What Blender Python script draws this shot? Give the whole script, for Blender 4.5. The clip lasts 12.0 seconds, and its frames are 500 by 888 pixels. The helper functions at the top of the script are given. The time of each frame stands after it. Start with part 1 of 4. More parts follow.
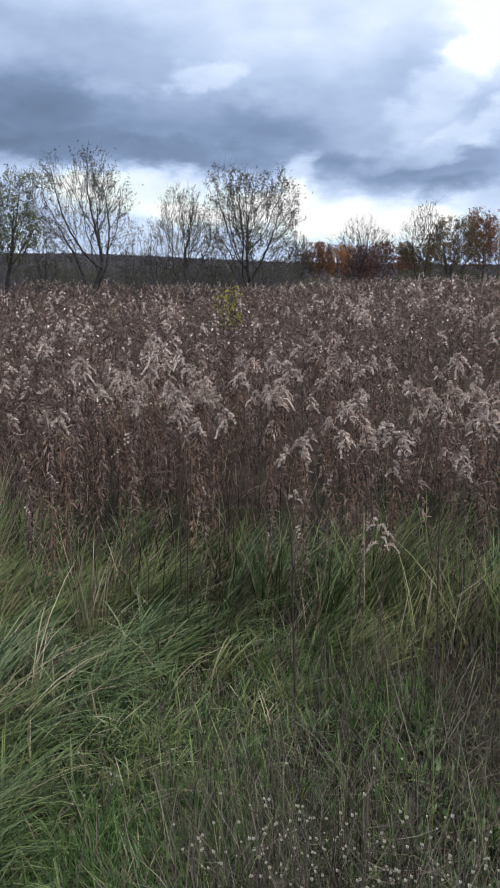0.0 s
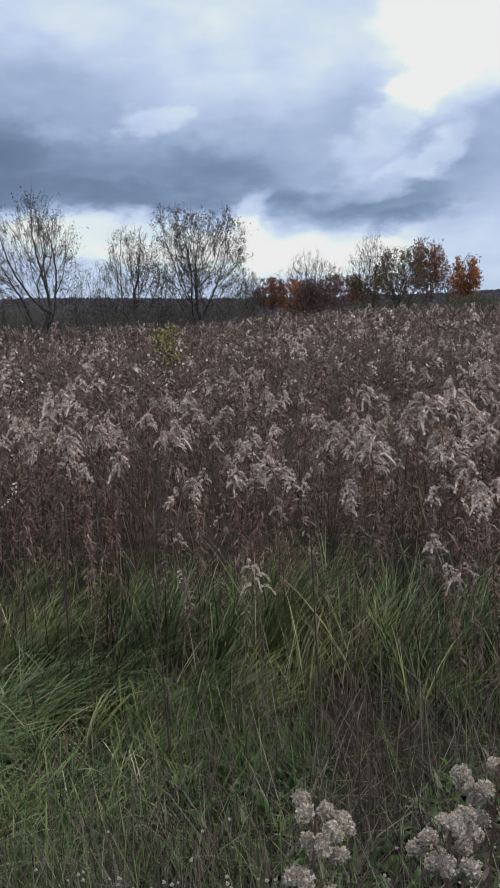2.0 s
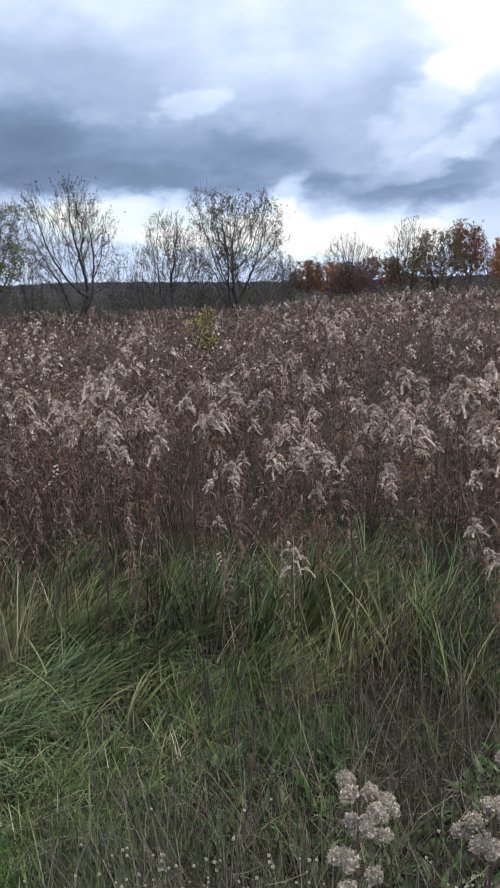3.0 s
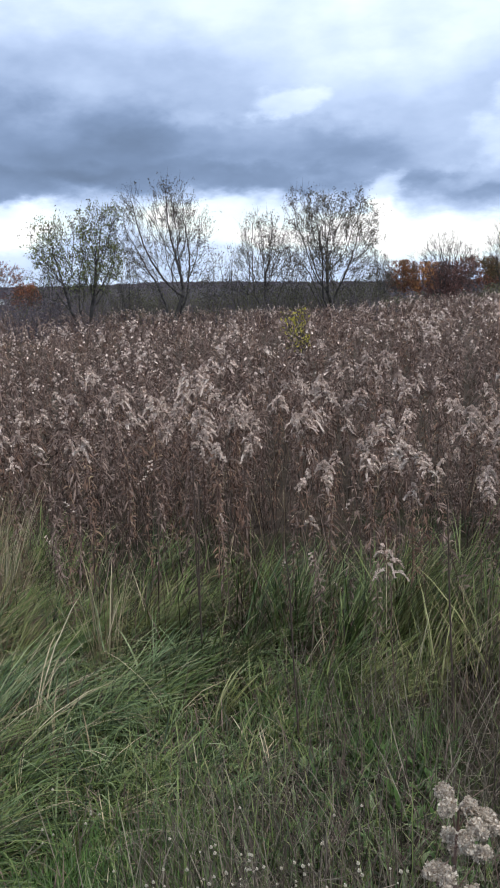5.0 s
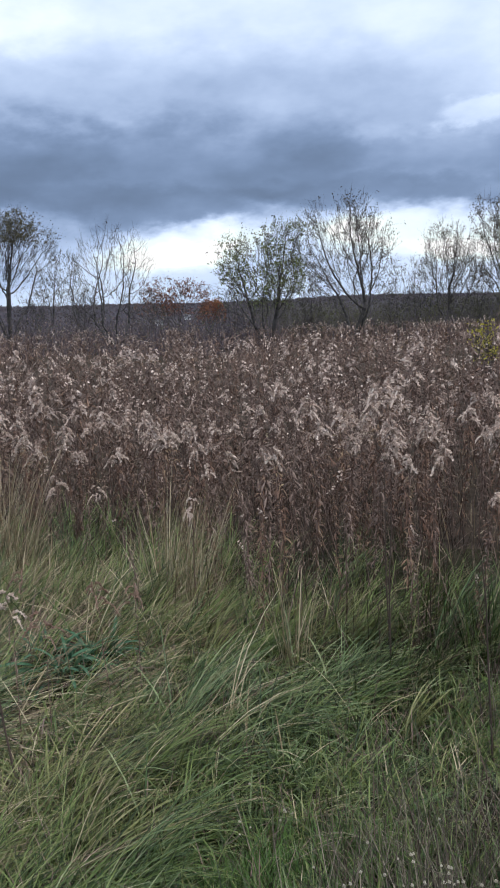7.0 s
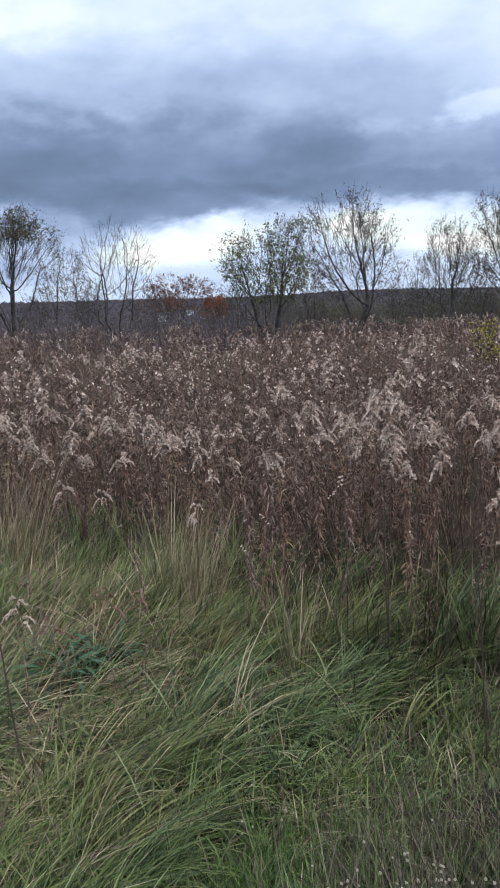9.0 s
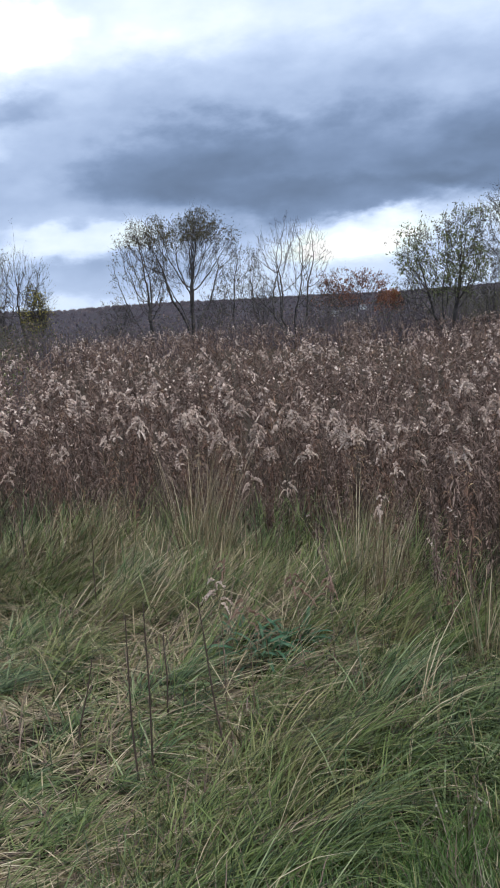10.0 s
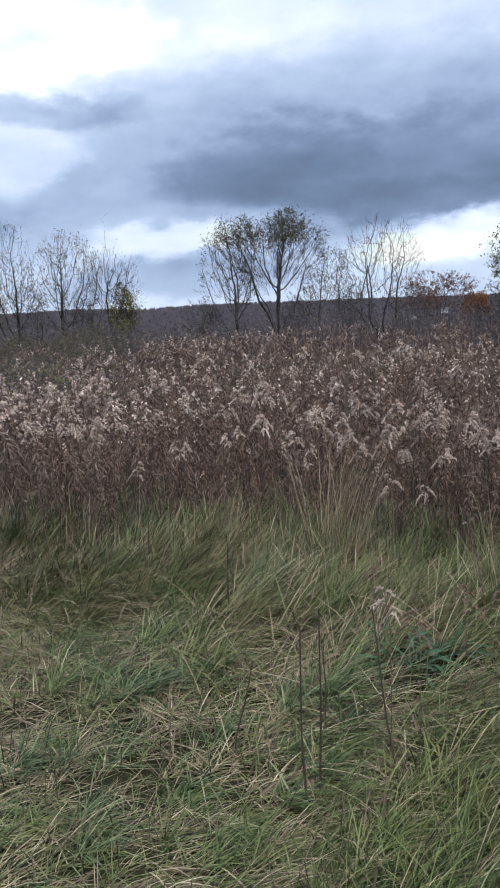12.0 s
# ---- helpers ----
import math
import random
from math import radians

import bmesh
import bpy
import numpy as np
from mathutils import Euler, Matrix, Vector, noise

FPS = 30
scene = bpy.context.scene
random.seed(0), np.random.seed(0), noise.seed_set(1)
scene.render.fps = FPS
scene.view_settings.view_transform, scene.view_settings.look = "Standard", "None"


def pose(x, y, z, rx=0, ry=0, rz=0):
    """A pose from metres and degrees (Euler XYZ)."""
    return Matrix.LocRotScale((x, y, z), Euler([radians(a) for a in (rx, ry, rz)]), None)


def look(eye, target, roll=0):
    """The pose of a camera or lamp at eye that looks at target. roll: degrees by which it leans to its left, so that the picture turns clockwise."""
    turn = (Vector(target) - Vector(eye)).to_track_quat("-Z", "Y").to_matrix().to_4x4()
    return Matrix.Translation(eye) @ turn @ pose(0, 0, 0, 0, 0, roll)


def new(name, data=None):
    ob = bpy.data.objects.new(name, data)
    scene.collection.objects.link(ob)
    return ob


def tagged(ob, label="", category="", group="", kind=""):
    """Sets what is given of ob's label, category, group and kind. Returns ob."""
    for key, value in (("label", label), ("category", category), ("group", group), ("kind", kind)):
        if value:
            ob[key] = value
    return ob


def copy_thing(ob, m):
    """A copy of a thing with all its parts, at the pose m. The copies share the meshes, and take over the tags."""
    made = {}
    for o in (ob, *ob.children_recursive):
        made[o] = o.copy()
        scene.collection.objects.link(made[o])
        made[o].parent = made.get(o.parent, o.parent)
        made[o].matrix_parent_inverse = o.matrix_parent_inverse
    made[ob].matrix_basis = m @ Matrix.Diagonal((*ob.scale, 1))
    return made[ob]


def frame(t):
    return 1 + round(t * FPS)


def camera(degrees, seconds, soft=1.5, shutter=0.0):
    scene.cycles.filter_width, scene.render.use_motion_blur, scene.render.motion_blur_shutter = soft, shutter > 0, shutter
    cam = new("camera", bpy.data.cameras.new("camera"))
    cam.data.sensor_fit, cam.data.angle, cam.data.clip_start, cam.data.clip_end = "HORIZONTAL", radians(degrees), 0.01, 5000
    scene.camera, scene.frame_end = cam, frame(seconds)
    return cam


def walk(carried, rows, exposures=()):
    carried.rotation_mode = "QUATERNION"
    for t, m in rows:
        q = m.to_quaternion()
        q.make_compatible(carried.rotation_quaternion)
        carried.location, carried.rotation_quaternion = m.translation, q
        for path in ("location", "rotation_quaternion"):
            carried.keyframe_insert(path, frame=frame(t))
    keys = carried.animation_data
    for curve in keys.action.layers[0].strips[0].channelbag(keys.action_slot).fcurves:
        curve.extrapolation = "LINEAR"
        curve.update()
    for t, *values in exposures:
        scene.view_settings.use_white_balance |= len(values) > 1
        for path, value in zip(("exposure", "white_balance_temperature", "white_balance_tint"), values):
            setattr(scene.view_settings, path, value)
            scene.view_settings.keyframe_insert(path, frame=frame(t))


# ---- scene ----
cam = camera(32.62, 12.0, 1.85)
# seconds, place, yaw, pitch, roll
PATH = [
    (0, -0.054, 0.197, 1.637, -0.64, -11.36, -0.1),
    (0.5, 0.115, 0.244, 1.643, 0.38, -10.82, -1.09),
    (1, 0.299, 0.254, 1.627, -0.54, -11.06, -1.21),
    (1.5, 0.325, 0.262, 1.642, -2.11, -9.67, -1.74),
    (2, 0.333, 0.267, 1.638, -3.07, -9.02, -2.43),
    (2.5, 0.332, 0.27, 1.637, -2.1, -9.17, -2.54),
    (3, 0.318, 0.269, 1.635, -0.57, -9.99, -2.74),
    (3.2, 0.295, 0.234, 1.63, 1.07, -9.89, -3.17),
    (4.8, 0.303, 0.285, 1.627, 4.7, -9.75, -2.6),
    (5, 0.301, 0.295, 1.626, 5.56, -9.74, -2.58),
    (5.3, 0.252, 0.288, 1.631, 10.64, -9.68, -3.12),
    (5.5, 0.225, 0.264, 1.631, 15.87, -9.15, -3.57),
    (6, 0.223, 0.279, 1.627, 17.89, -9.24, -3.12),
    (6.5, 0.245, 0.281, 1.622, 17.88, -8.86, -3.35),
    (7, 0.242, 0.237, 1.623, 17.48, -8.27, -3.29),
    (7.2, 0.232, 0.245, 1.626, 18.31, -8.94, -3.39),
    (9, 0.277, 0.154, 1.696, 17.73, -8.57, -3.42),
    (9.5, 0.289, 0.113, 1.694, 18.26, -8.22, -3.51),
    (10, 0.241, 0.032, 1.702, 29.32, -8.09, -4.71),
    (10.5, 0.157, -0.033, 1.711, 34.95, -7.73, -4.27),
    (11, -0.026, -0.039, 1.712, 36.17, -7.61, -3.6),
    (11.5, -0.141, -0.021, 1.702, 34.66, -7.84, -3.43),
    (12, -0.193, -0.014, 1.695, 34.3, -7.66, -3.68),
]
EXPOSURES = [(0.0, -0.09), (0.5, -0.2), (1.0, -0.12), (1.5, -0.14), (2.0, -0.33), (2.5, -0.22), (3.0, -0.05), (3.2, -0.04), (4.8, 0.1), (5.0, 0.12), (6.5, 0.09), (7.0, 0.0), (7.2, -0.01), (9.0, 0.0), (9.5, 0.03), (10.0, -0.03), (11.0, -0.16), (12.0, -0.07)]
walk(cam, [(t, pose(x, y, z, 90 + pitch, 0, yaw) @ pose(0, 0, 0, 0, 0, roll)) for t, x, y, z, yaw, pitch, roll in PATH], EXPOSURES)

TAU = 2 * math.pi
rng = np.random.default_rng(7)

# ------------------------------------------------------------------ sky and sun
world = bpy.data.worlds.new("overcast_sky")
scene.world = world
world.use_nodes = True
wt = world.node_tree
wt.nodes.clear()


def wn(kind, **values):
    n = wt.nodes.new(kind)
    for k, v in values.items():
        setattr(n, k, v)
    return n


def wmath(op, a, b=None, c=None):
    n = wn("ShaderNodeMath", operation=op)
    for i, v in enumerate((a, b, c)):
        if v is None:
            continue
        if isinstance(v, (int, float)):
            n.inputs[i].default_value = v
        else:
            wt.links.new(v, n.inputs[i])
    return n.outputs[0]


coord = wn("ShaderNodeTexCoord").outputs["Generated"]
sep = wn("ShaderNodeSeparateXYZ")
wt.links.new(coord, sep.inputs[0])
az = wmath("MULTIPLY", wmath("ARCTAN2", sep.outputs[0], sep.outputs[1]), 180 / math.pi)
el = wmath("MULTIPLY", wmath("ARCSINE", sep.outputs[2]), 180 / math.pi)


def flat_noise(scale_az, scale_el, detail, rough, offset):
    join = wn("ShaderNodeCombineXYZ")
    wt.links.new(wmath("MULTIPLY", az, scale_az), join.inputs[0])
    wt.links.new(wmath("MULTIPLY", el, scale_el), join.inputs[1])
    join.inputs[2].default_value = offset
    tex = wn("ShaderNodeTexNoise")
    tex.inputs["Scale"].default_value = 1.0
    tex.inputs["Detail"].default_value = detail
    tex.inputs["Roughness"].default_value = rough
    wt.links.new(join.outputs[0], tex.inputs["Vector"])
    return tex.outputs[0]


def centred(value, gain):
    return wmath("MULTIPLY", wmath("SUBTRACT", value, 0.5), gain)


# billowing edges: the cloud shapes are bent by noise
waz = wmath("ADD", az, wmath("ADD", centred(flat_noise(0.11, 0.2, 2, 0.5, 1.3), 9.0), centred(flat_noise(0.5, 0.9, 4, 0.55, 4.1), 3.0)))
wel = wmath("ADD", el, wmath("ADD", centred(flat_noise(0.1, 0.2, 2, 0.5, 7.7), 3.6), centred(flat_noise(0.5, 1.0, 4, 0.55, 9.2), 1.9)))
bent = wn("ShaderNodeCombineXYZ")
wt.links.new(waz, bent.inputs[0])
wt.links.new(wel, bent.inputs[1])


def cloud(az0, el0, half_az, half_el, gain, turn=0):
    m = wn("ShaderNodeMapping", vector_type="TEXTURE")
    m.inputs["Location"].default_value = (az0, el0, 0)
    m.inputs["Rotation"].default_value = (0, 0, radians(turn))
    m.inputs["Scale"].default_value = (half_az, half_el, 1)
    wt.links.new(bent.outputs[0], m.inputs["Vector"])
    g = wn("ShaderNodeTexGradient", gradient_type="SPHERICAL")
    wt.links.new(m.outputs[0], g.inputs[0])
    r = wn("ShaderNodeMapRange", interpolation_type="SMOOTHSTEP")
    r.inputs["From Min"].default_value, r.inputs["From Max"].default_value = 0.0, 0.55
    r.inputs["To Min"].default_value, r.inputs["To Max"].default_value = 0.0, gain
    wt.links.new(g.outputs["Fac"], r.inputs["Value"])
    return r.outputs[0]


low = wn("ShaderNodeMapRange", interpolation_type="SMOOTHSTEP")
low.inputs["From Min"].default_value, low.inputs["From Max"].default_value = 3.0, 8.5
low.inputs["To Min"].default_value, low.inputs["To Max"].default_value = 0.71, 0.50
wt.links.new(wel, low.inputs["Value"])
high = wn("ShaderNodeMapRange", interpolation_type="SMOOTHSTEP")
high.inputs["From Min"].default_value, high.inputs["From Max"].default_value = 10.0, 19.0
high.inputs["To Min"].default_value, high.inputs["To Max"].default_value = 0.0, 0.25
wt.links.new(wel, high.inputs["Value"])
lum = wmath("ADD", low.outputs[0], high.outputs[0])
for c in [
    (-24, 9.0, 19, 4.8, -0.16, 3), (-5, 8.3, 16, 3.0, -0.17, -2), (-7, 7.3, 13, 1.3, -0.10, -2), (-22, 12.5, 22, 6, -0.10, 0), (10.5, 6.4, 8, 2.2, -0.22, 0), (13, 5.4, 5, 1.0, -0.08, 4), (-33, 10.5, 9, 3.4, -0.14, 8), (-22, 7.6, 14, 1.7, -0.13, -4), (-44, 19.5, 5, 2, -0.18, 20), (-52, 8, 7, 2, -0.14, 0),
    (-5, 4.9, 10, 2.3, 0.22, 0), (-20.5, 4.7, 7, 2.2, 0.28, 0), (6.5, 3.8, 9, 2.8, 0.27, 0), (4.2, 6.4, 2.6, 1.5, 0.30, 10), (13.7, 8.6, 6.5, 1.3, 0.24, 18),
    (18.5, 16.5, 10, 6, 0.33, 35), (14, 12.6, 9, 2.2, 0.2, 40), (4, 14.5, 11, 5, 0.08, 15), (-47, 18.5, 10, 4.5, 0.34, 0), (-35, 19.5, 9, 4, 0.12, 0), (-48, 11, 5, 4, 0.22, 30), (-2, 11.4, 3.2, 1.2, 0.17, 6),
    (-39.5, 5.5, 6, 1.4, 0.18, 0), (-39, 3.4, 11, 2.0, -0.20, 0), (-46.5, 14.3, 8, 1.5, -0.16, 0),
]:
    lum = wmath("ADD", lum, cloud(*c))
lum = wmath("ADD", lum, centred(flat_noise(0.15, 0.32, 4, 0.48, 2.2), 0.36))
lum = wmath("ADD", lum, centred(flat_noise(0.4, 0.8, 4, 0.5, 5.5), 0.12))
ramp = wn("ShaderNodeValToRGB")
ramp.color_ramp.elements[0].position, ramp.color_ramp.elements[0].color = 0.05, (0.122, 0.172, 0.268, 1)
ramp.color_ramp.elements[1].position, ramp.color_ramp.elements[1].color = 1.0, (1.22, 1.25, 1.29, 1)
for at, colour in ((0.28, (0.198, 0.284, 0.46, 1)), (0.44, (0.355, 0.465, 0.69, 1)), (0.68, (0.60, 0.735, 0.99, 1)), (0.88, (0.88, 0.99, 1.12, 1))):
    ramp.color_ramp.elements.new(at).color = colour
wt.links.new(lum, ramp.inputs[0])
ramp.color_ramp.interpolation = "B_SPLINE"
sky = wn("ShaderNodeTexSky", sky_type="NISHITA", sun_disc=False, sun_elevation=radians(67), sun_rotation=radians(115))
blend = wn("ShaderNodeMix", data_type="RGBA")
blend.inputs["Factor"].default_value = 0.97
dim = wn("ShaderNodeVectorMath", operation="SCALE")
dim.inputs["Scale"].default_value = 0.1
wt.links.new(sky.outputs[0], dim.inputs[0])
wt.links.new(dim.outputs[0], blend.inputs["A"])
wt.links.new(ramp.outputs[0], blend.inputs["B"])
back = wn("ShaderNodeBackground")
back.inputs["Strength"].default_value = 1.08
wt.links.new(blend.outputs["Result"], back.inputs[0])
wt.links.new(back.outputs[0], wn("ShaderNodeOutputWorld").inputs[0])

sun = new("sun", bpy.data.lights.new("sun", "SUN"))
sun.data.energy, sun.data.angle, sun.data.color = 2.3, radians(16), (1.0, 0.97, 0.92)
sun.matrix_world = look((0, 0, 50), (-0.35 * 50, 0.16 * 50, 50 - 0.92 * 50))


# ------------------------------------------------------------------ materials
def plant_mat(name, colours, rough=0.75, through_light=0.25, patch=0.0, patch_size=1.0, grain=60.0, spec=0.25):
    """A plant surface: tone varies from piece to piece, in patches over the ground, and finely along each piece."""
    m = bpy.data.materials.new(name)
    m.use_nodes = True
    t = m.node_tree
    b = t.nodes["Principled BSDF"]
    out = t.nodes["Material Output"]
    geo, info = t.nodes.new("ShaderNodeNewGeometry"), t.nodes.new("ShaderNodeObjectInfo")
    n1, n2 = t.nodes.new("ShaderNodeTexNoise"), t.nodes.new("ShaderNodeTexNoise")
    n1.inputs["Scale"].default_value, n1.inputs["Detail"].default_value = 1.0 / patch_size, 2
    n2.inputs["Scale"].default_value, n2.inputs["Detail"].default_value = grain, 2
    t.links.new(geo.outputs["Position"], n1.inputs["Vector"])
    t.links.new(geo.outputs["Position"], n2.inputs["Vector"])

    def mul(a, k, add=0.0):
        n = t.nodes.new("ShaderNodeMath")
        n.operation = "MULTIPLY_ADD"
        t.links.new(a, n.inputs[0])
        n.inputs[1].default_value, n.inputs[2].default_value = k, add
        return n.outputs[0]

    def add(a, c):
        n = t.nodes.new("ShaderNodeMath")
        n.operation = "ADD"
        t.links.new(a, n.inputs[0])
        t.links.new(c, n.inputs[1])
        return n.outputs[0]

    fac = add(mul(geo.outputs["Random Per Island"], 0.8 - 0.5 * min(patch, 1), 0.1), mul(info.outputs["Random"], 0.12, -0.06))
    fac = add(fac, mul(n1.outputs[0], 1.6 * patch, -0.55 * patch))
    fac = add(fac, mul(n2.outputs[0], 0.35, -0.175))
    r = t.nodes.new("ShaderNodeValToRGB")
    e = r.color_ramp.elements
    e[0].color, e[1].color = (*colours[0], 1), (*colours[-1], 1)
    for i, c in enumerate(colours[1:-1], 1):
        e.new(i / (len(colours) - 1)).color = (*c, 1)
    t.links.new(fac, r.inputs[0])
    t.links.new(r.outputs[0], b.inputs["Base Color"])
    b.inputs["Roughness"].default_value = rough
    b.inputs["Specular IOR Level"].default_value = spec
    if through_light > 0:
        tr, mix = t.nodes.new("ShaderNodeBsdfTranslucent"), t.nodes.new("ShaderNodeMixShader")
        t.links.new(r.outputs[0], tr.inputs[0])
        mix.inputs[0].default_value = through_light
        t.links.new(b.outputs[0], mix.inputs[1])
        t.links.new(tr.outputs[0], mix.inputs[2])
        t.links.new(mix.outputs[0], out.inputs[0])
    return m


# near-black and pale ends of the grass ramps paint in crevice shade and highlights
M_GRASS = plant_mat("green_grass", [(0.008, 0.014, 0.004), (0.022, 0.038, 0.01), (0.077, 0.115, 0.028), (0.165, 0.209, 0.065), (0.313, 0.318, 0.157)], 0.55, 0.08, 0.2, 0.28, 25, 0.28)
M_GRASS_OLIVE = plant_mat("olive_grass", [(0.012, 0.014, 0.004), (0.035, 0.039, 0.011), (0.111, 0.12, 0.035), (0.217, 0.226, 0.083), (0.383, 0.348, 0.191)], 0.5, 0.08, 0.2, 0.3, 25, 0.3)
M_GRASS_BLUE = plant_mat("bluish_grass", [(0.008, 0.015, 0.005), (0.02, 0.036, 0.012), (0.066, 0.109, 0.037), (0.174, 0.226, 0.1), (0.348, 0.374, 0.209)], 0.5, 0.08, 0.2, 0.3, 25, 0.3)
M_STRAW = plant_mat("straw_grass", [(0.06, 0.043, 0.025), (0.22, 0.165, 0.10), (0.47, 0.38, 0.25), (0.72, 0.62, 0.45)], 0.6, 0.1, 0.2, 0.3, 25, 0.2)
M_GREYSTEM = plant_mat("grey_dead_stems", [(0.03, 0.025, 0.021), (0.10, 0.082, 0.062), (0.31, 0.262, 0.205)], 0.8, 0.0, 0.2, 0.5, 30)
M_DARKSTEM = plant_mat("dark_dry_stem", [(0.035, 0.025, 0.02), (0.07, 0.05, 0.04), (0.11, 0.075, 0.06)], 0.8, 0.0, 0.0, 1, 40)
M_STEM = plant_mat("brown_stem", [(0.055, 0.033, 0.027), (0.13, 0.08, 0.063), (0.235, 0.155, 0.124)], 0.8, 0.0, 0.0, 1, 40)
M_DRYLEAF = plant_mat("dry_brown_leaf", [(0.034, 0.024, 0.02), (0.122, 0.084, 0.069), (0.24, 0.168, 0.139), (0.40, 0.30, 0.25)], 0.8, 0.12, 0.5, 0.7, 40)
M_RUSTLEAF = plant_mat("rust_brown_leaf", [(0.036, 0.02, 0.014), (0.13, 0.073, 0.052), (0.235, 0.142, 0.102), (0.34, 0.25, 0.15)], 0.8, 0.15, 0.5, 0.7, 40)
# litter darkened in colour to stand in for shade below the goldenrod
M_LITTER = plant_mat("shade_darkened_litter", [(0.02, 0.015, 0.012), (0.05, 0.034, 0.026), (0.10, 0.066, 0.05)], 0.9, 0.0, 0.3, 0.4, 40)
M_PLUME = plant_mat("seed_fluff", [(0.25, 0.175, 0.14), (0.49, 0.38, 0.32), (0.74, 0.605, 0.525), (0.92, 0.81, 0.72)], 0.95, 0.2, 0.3, 1.2, 80, 0.05)
M_RUSTPLUME = plant_mat("rusty_seed_head", [(0.17, 0.095, 0.072), (0.33, 0.215, 0.165), (0.55, 0.42, 0.345)], 0.95, 0.15, 0.0, 1, 80, 0.05)
M_PUFF = plant_mat("pale_seed_fluff", [(0.30, 0.235, 0.185), (0.52, 0.44, 0.36), (0.76, 0.68, 0.58)], 0.95, 0.2, 0.0, 1.5, 90, 0.05)
M_WHITE = plant_mat("white_seed_head", [(0.42, 0.36, 0.28), (0.60, 0.55, 0.45), (0.74, 0.70, 0.62)], 0.9, 0.15, 0.0, 1, 90, 0.05)
M_TEAL = plant_mat("bluish_green_leaf", [(0.03, 0.085, 0.045), (0.06, 0.14, 0.075), (0.10, 0.19, 0.11)], 0.5, 0.25, 0.0, 1, 30, 0.3)
M_FRESH = plant_mat("fresh_green_leaf", [(0.036, 0.078, 0.018), (0.068, 0.135, 0.03), (0.11, 0.19, 0.05)], 0.5, 0.2, 0.0, 1, 30, 0.3)
M_BARK = plant_mat("grey_brown_bark", [(0.042, 0.038, 0.036), (0.075, 0.068, 0.064), (0.115, 0.105, 0.099)], 0.9, 0.0, 0.0, 1, 18)
M_TWIG = plant_mat("grey_twig", [(0.045, 0.041, 0.04), (0.075, 0.069, 0.067), (0.115, 0.106, 0.104)], 0.9, 0.0, 0.0, 1, 18)
M_LF_GREEN = plant_mat("locust_green_leaf", [(0.09, 0.12, 0.045), (0.16, 0.19, 0.07), (0.26, 0.27, 0.11)], 0.6, 0.4, 0.0, 1, 8)
M_LF_DARK = plant_mat("withered_dark_leaf", [(0.055, 0.051, 0.04), (0.098, 0.09, 0.068), (0.15, 0.132, 0.098)], 0.7, 0.25, 0.0, 1, 8)
M_LF_OLIVE = plant_mat("olive_autumn_leaf", [(0.07, 0.065, 0.034), (0.125, 0.112, 0.054), (0.19, 0.165, 0.08)], 0.65, 0.4, 0.0, 1, 8)
M_LF_RUSSET = plant_mat("russet_autumn_leaf", [(0.15, 0.06, 0.035), (0.28, 0.11, 0.058), (0.40, 0.18, 0.085)], 0.65, 0.4, 0.0, 1, 8)
M_LF_BROWN = plant_mat("brown_oak_leaf", [(0.13, 0.08, 0.045), (0.22, 0.14, 0.07), (0.31, 0.205, 0.10)], 0.65, 0.4, 0.0, 1, 8)
M_LF_ORANGE = plant_mat("orange_autumn_leaf", [(0.45, 0.19, 0.06), (0.6, 0.28, 0.09), (0.68, 0.38, 0.14)], 0.6, 0.45, 0.0, 1, 8)
M_LF_YELLOW = plant_mat("yellow_autumn_leaf", [(0.34, 0.30, 0.05), (0.48, 0.42, 0.07), (0.60, 0.52, 0.12)], 0.6, 0.35, 0.0, 1, 8)
M_LF_PURPLE = plant_mat("dull_purple_leaf", [(0.11, 0.055, 0.055), (0.18, 0.095, 0.085), (0.26, 0.15, 0.12)], 0.7, 0.35, 0.0, 1, 8)
M_BRUSH = plant_mat("olive_brush", [(0.085, 0.085, 0.05), (0.115, 0.113, 0.066), (0.145, 0.14, 0.084)], 0.85, 0.4, 0.3, 6, 6)
# the far hill's bluish purple haze is painted into this colour
M_WOODS = plant_mat("hazed_november_woods", [(0.115, 0.10, 0.124), (0.135, 0.117, 0.137), (0.157, 0.13, 0.142), (0.172, 0.135, 0.132)], 0.95, 0.0, 0.4, 70, 0.3)
M_WHITEWALL = plant_mat("white_painted_siding", [(0.72, 0.72, 0.70), (0.80, 0.80, 0.79)], 0.6, 0.0, 0.0, 2, 2)
M_ROOF = plant_mat("grey_roof_shingle", [(0.12, 0.12, 0.13), (0.2, 0.2, 0.21)], 0.8, 0.0, 0.0, 2, 3)


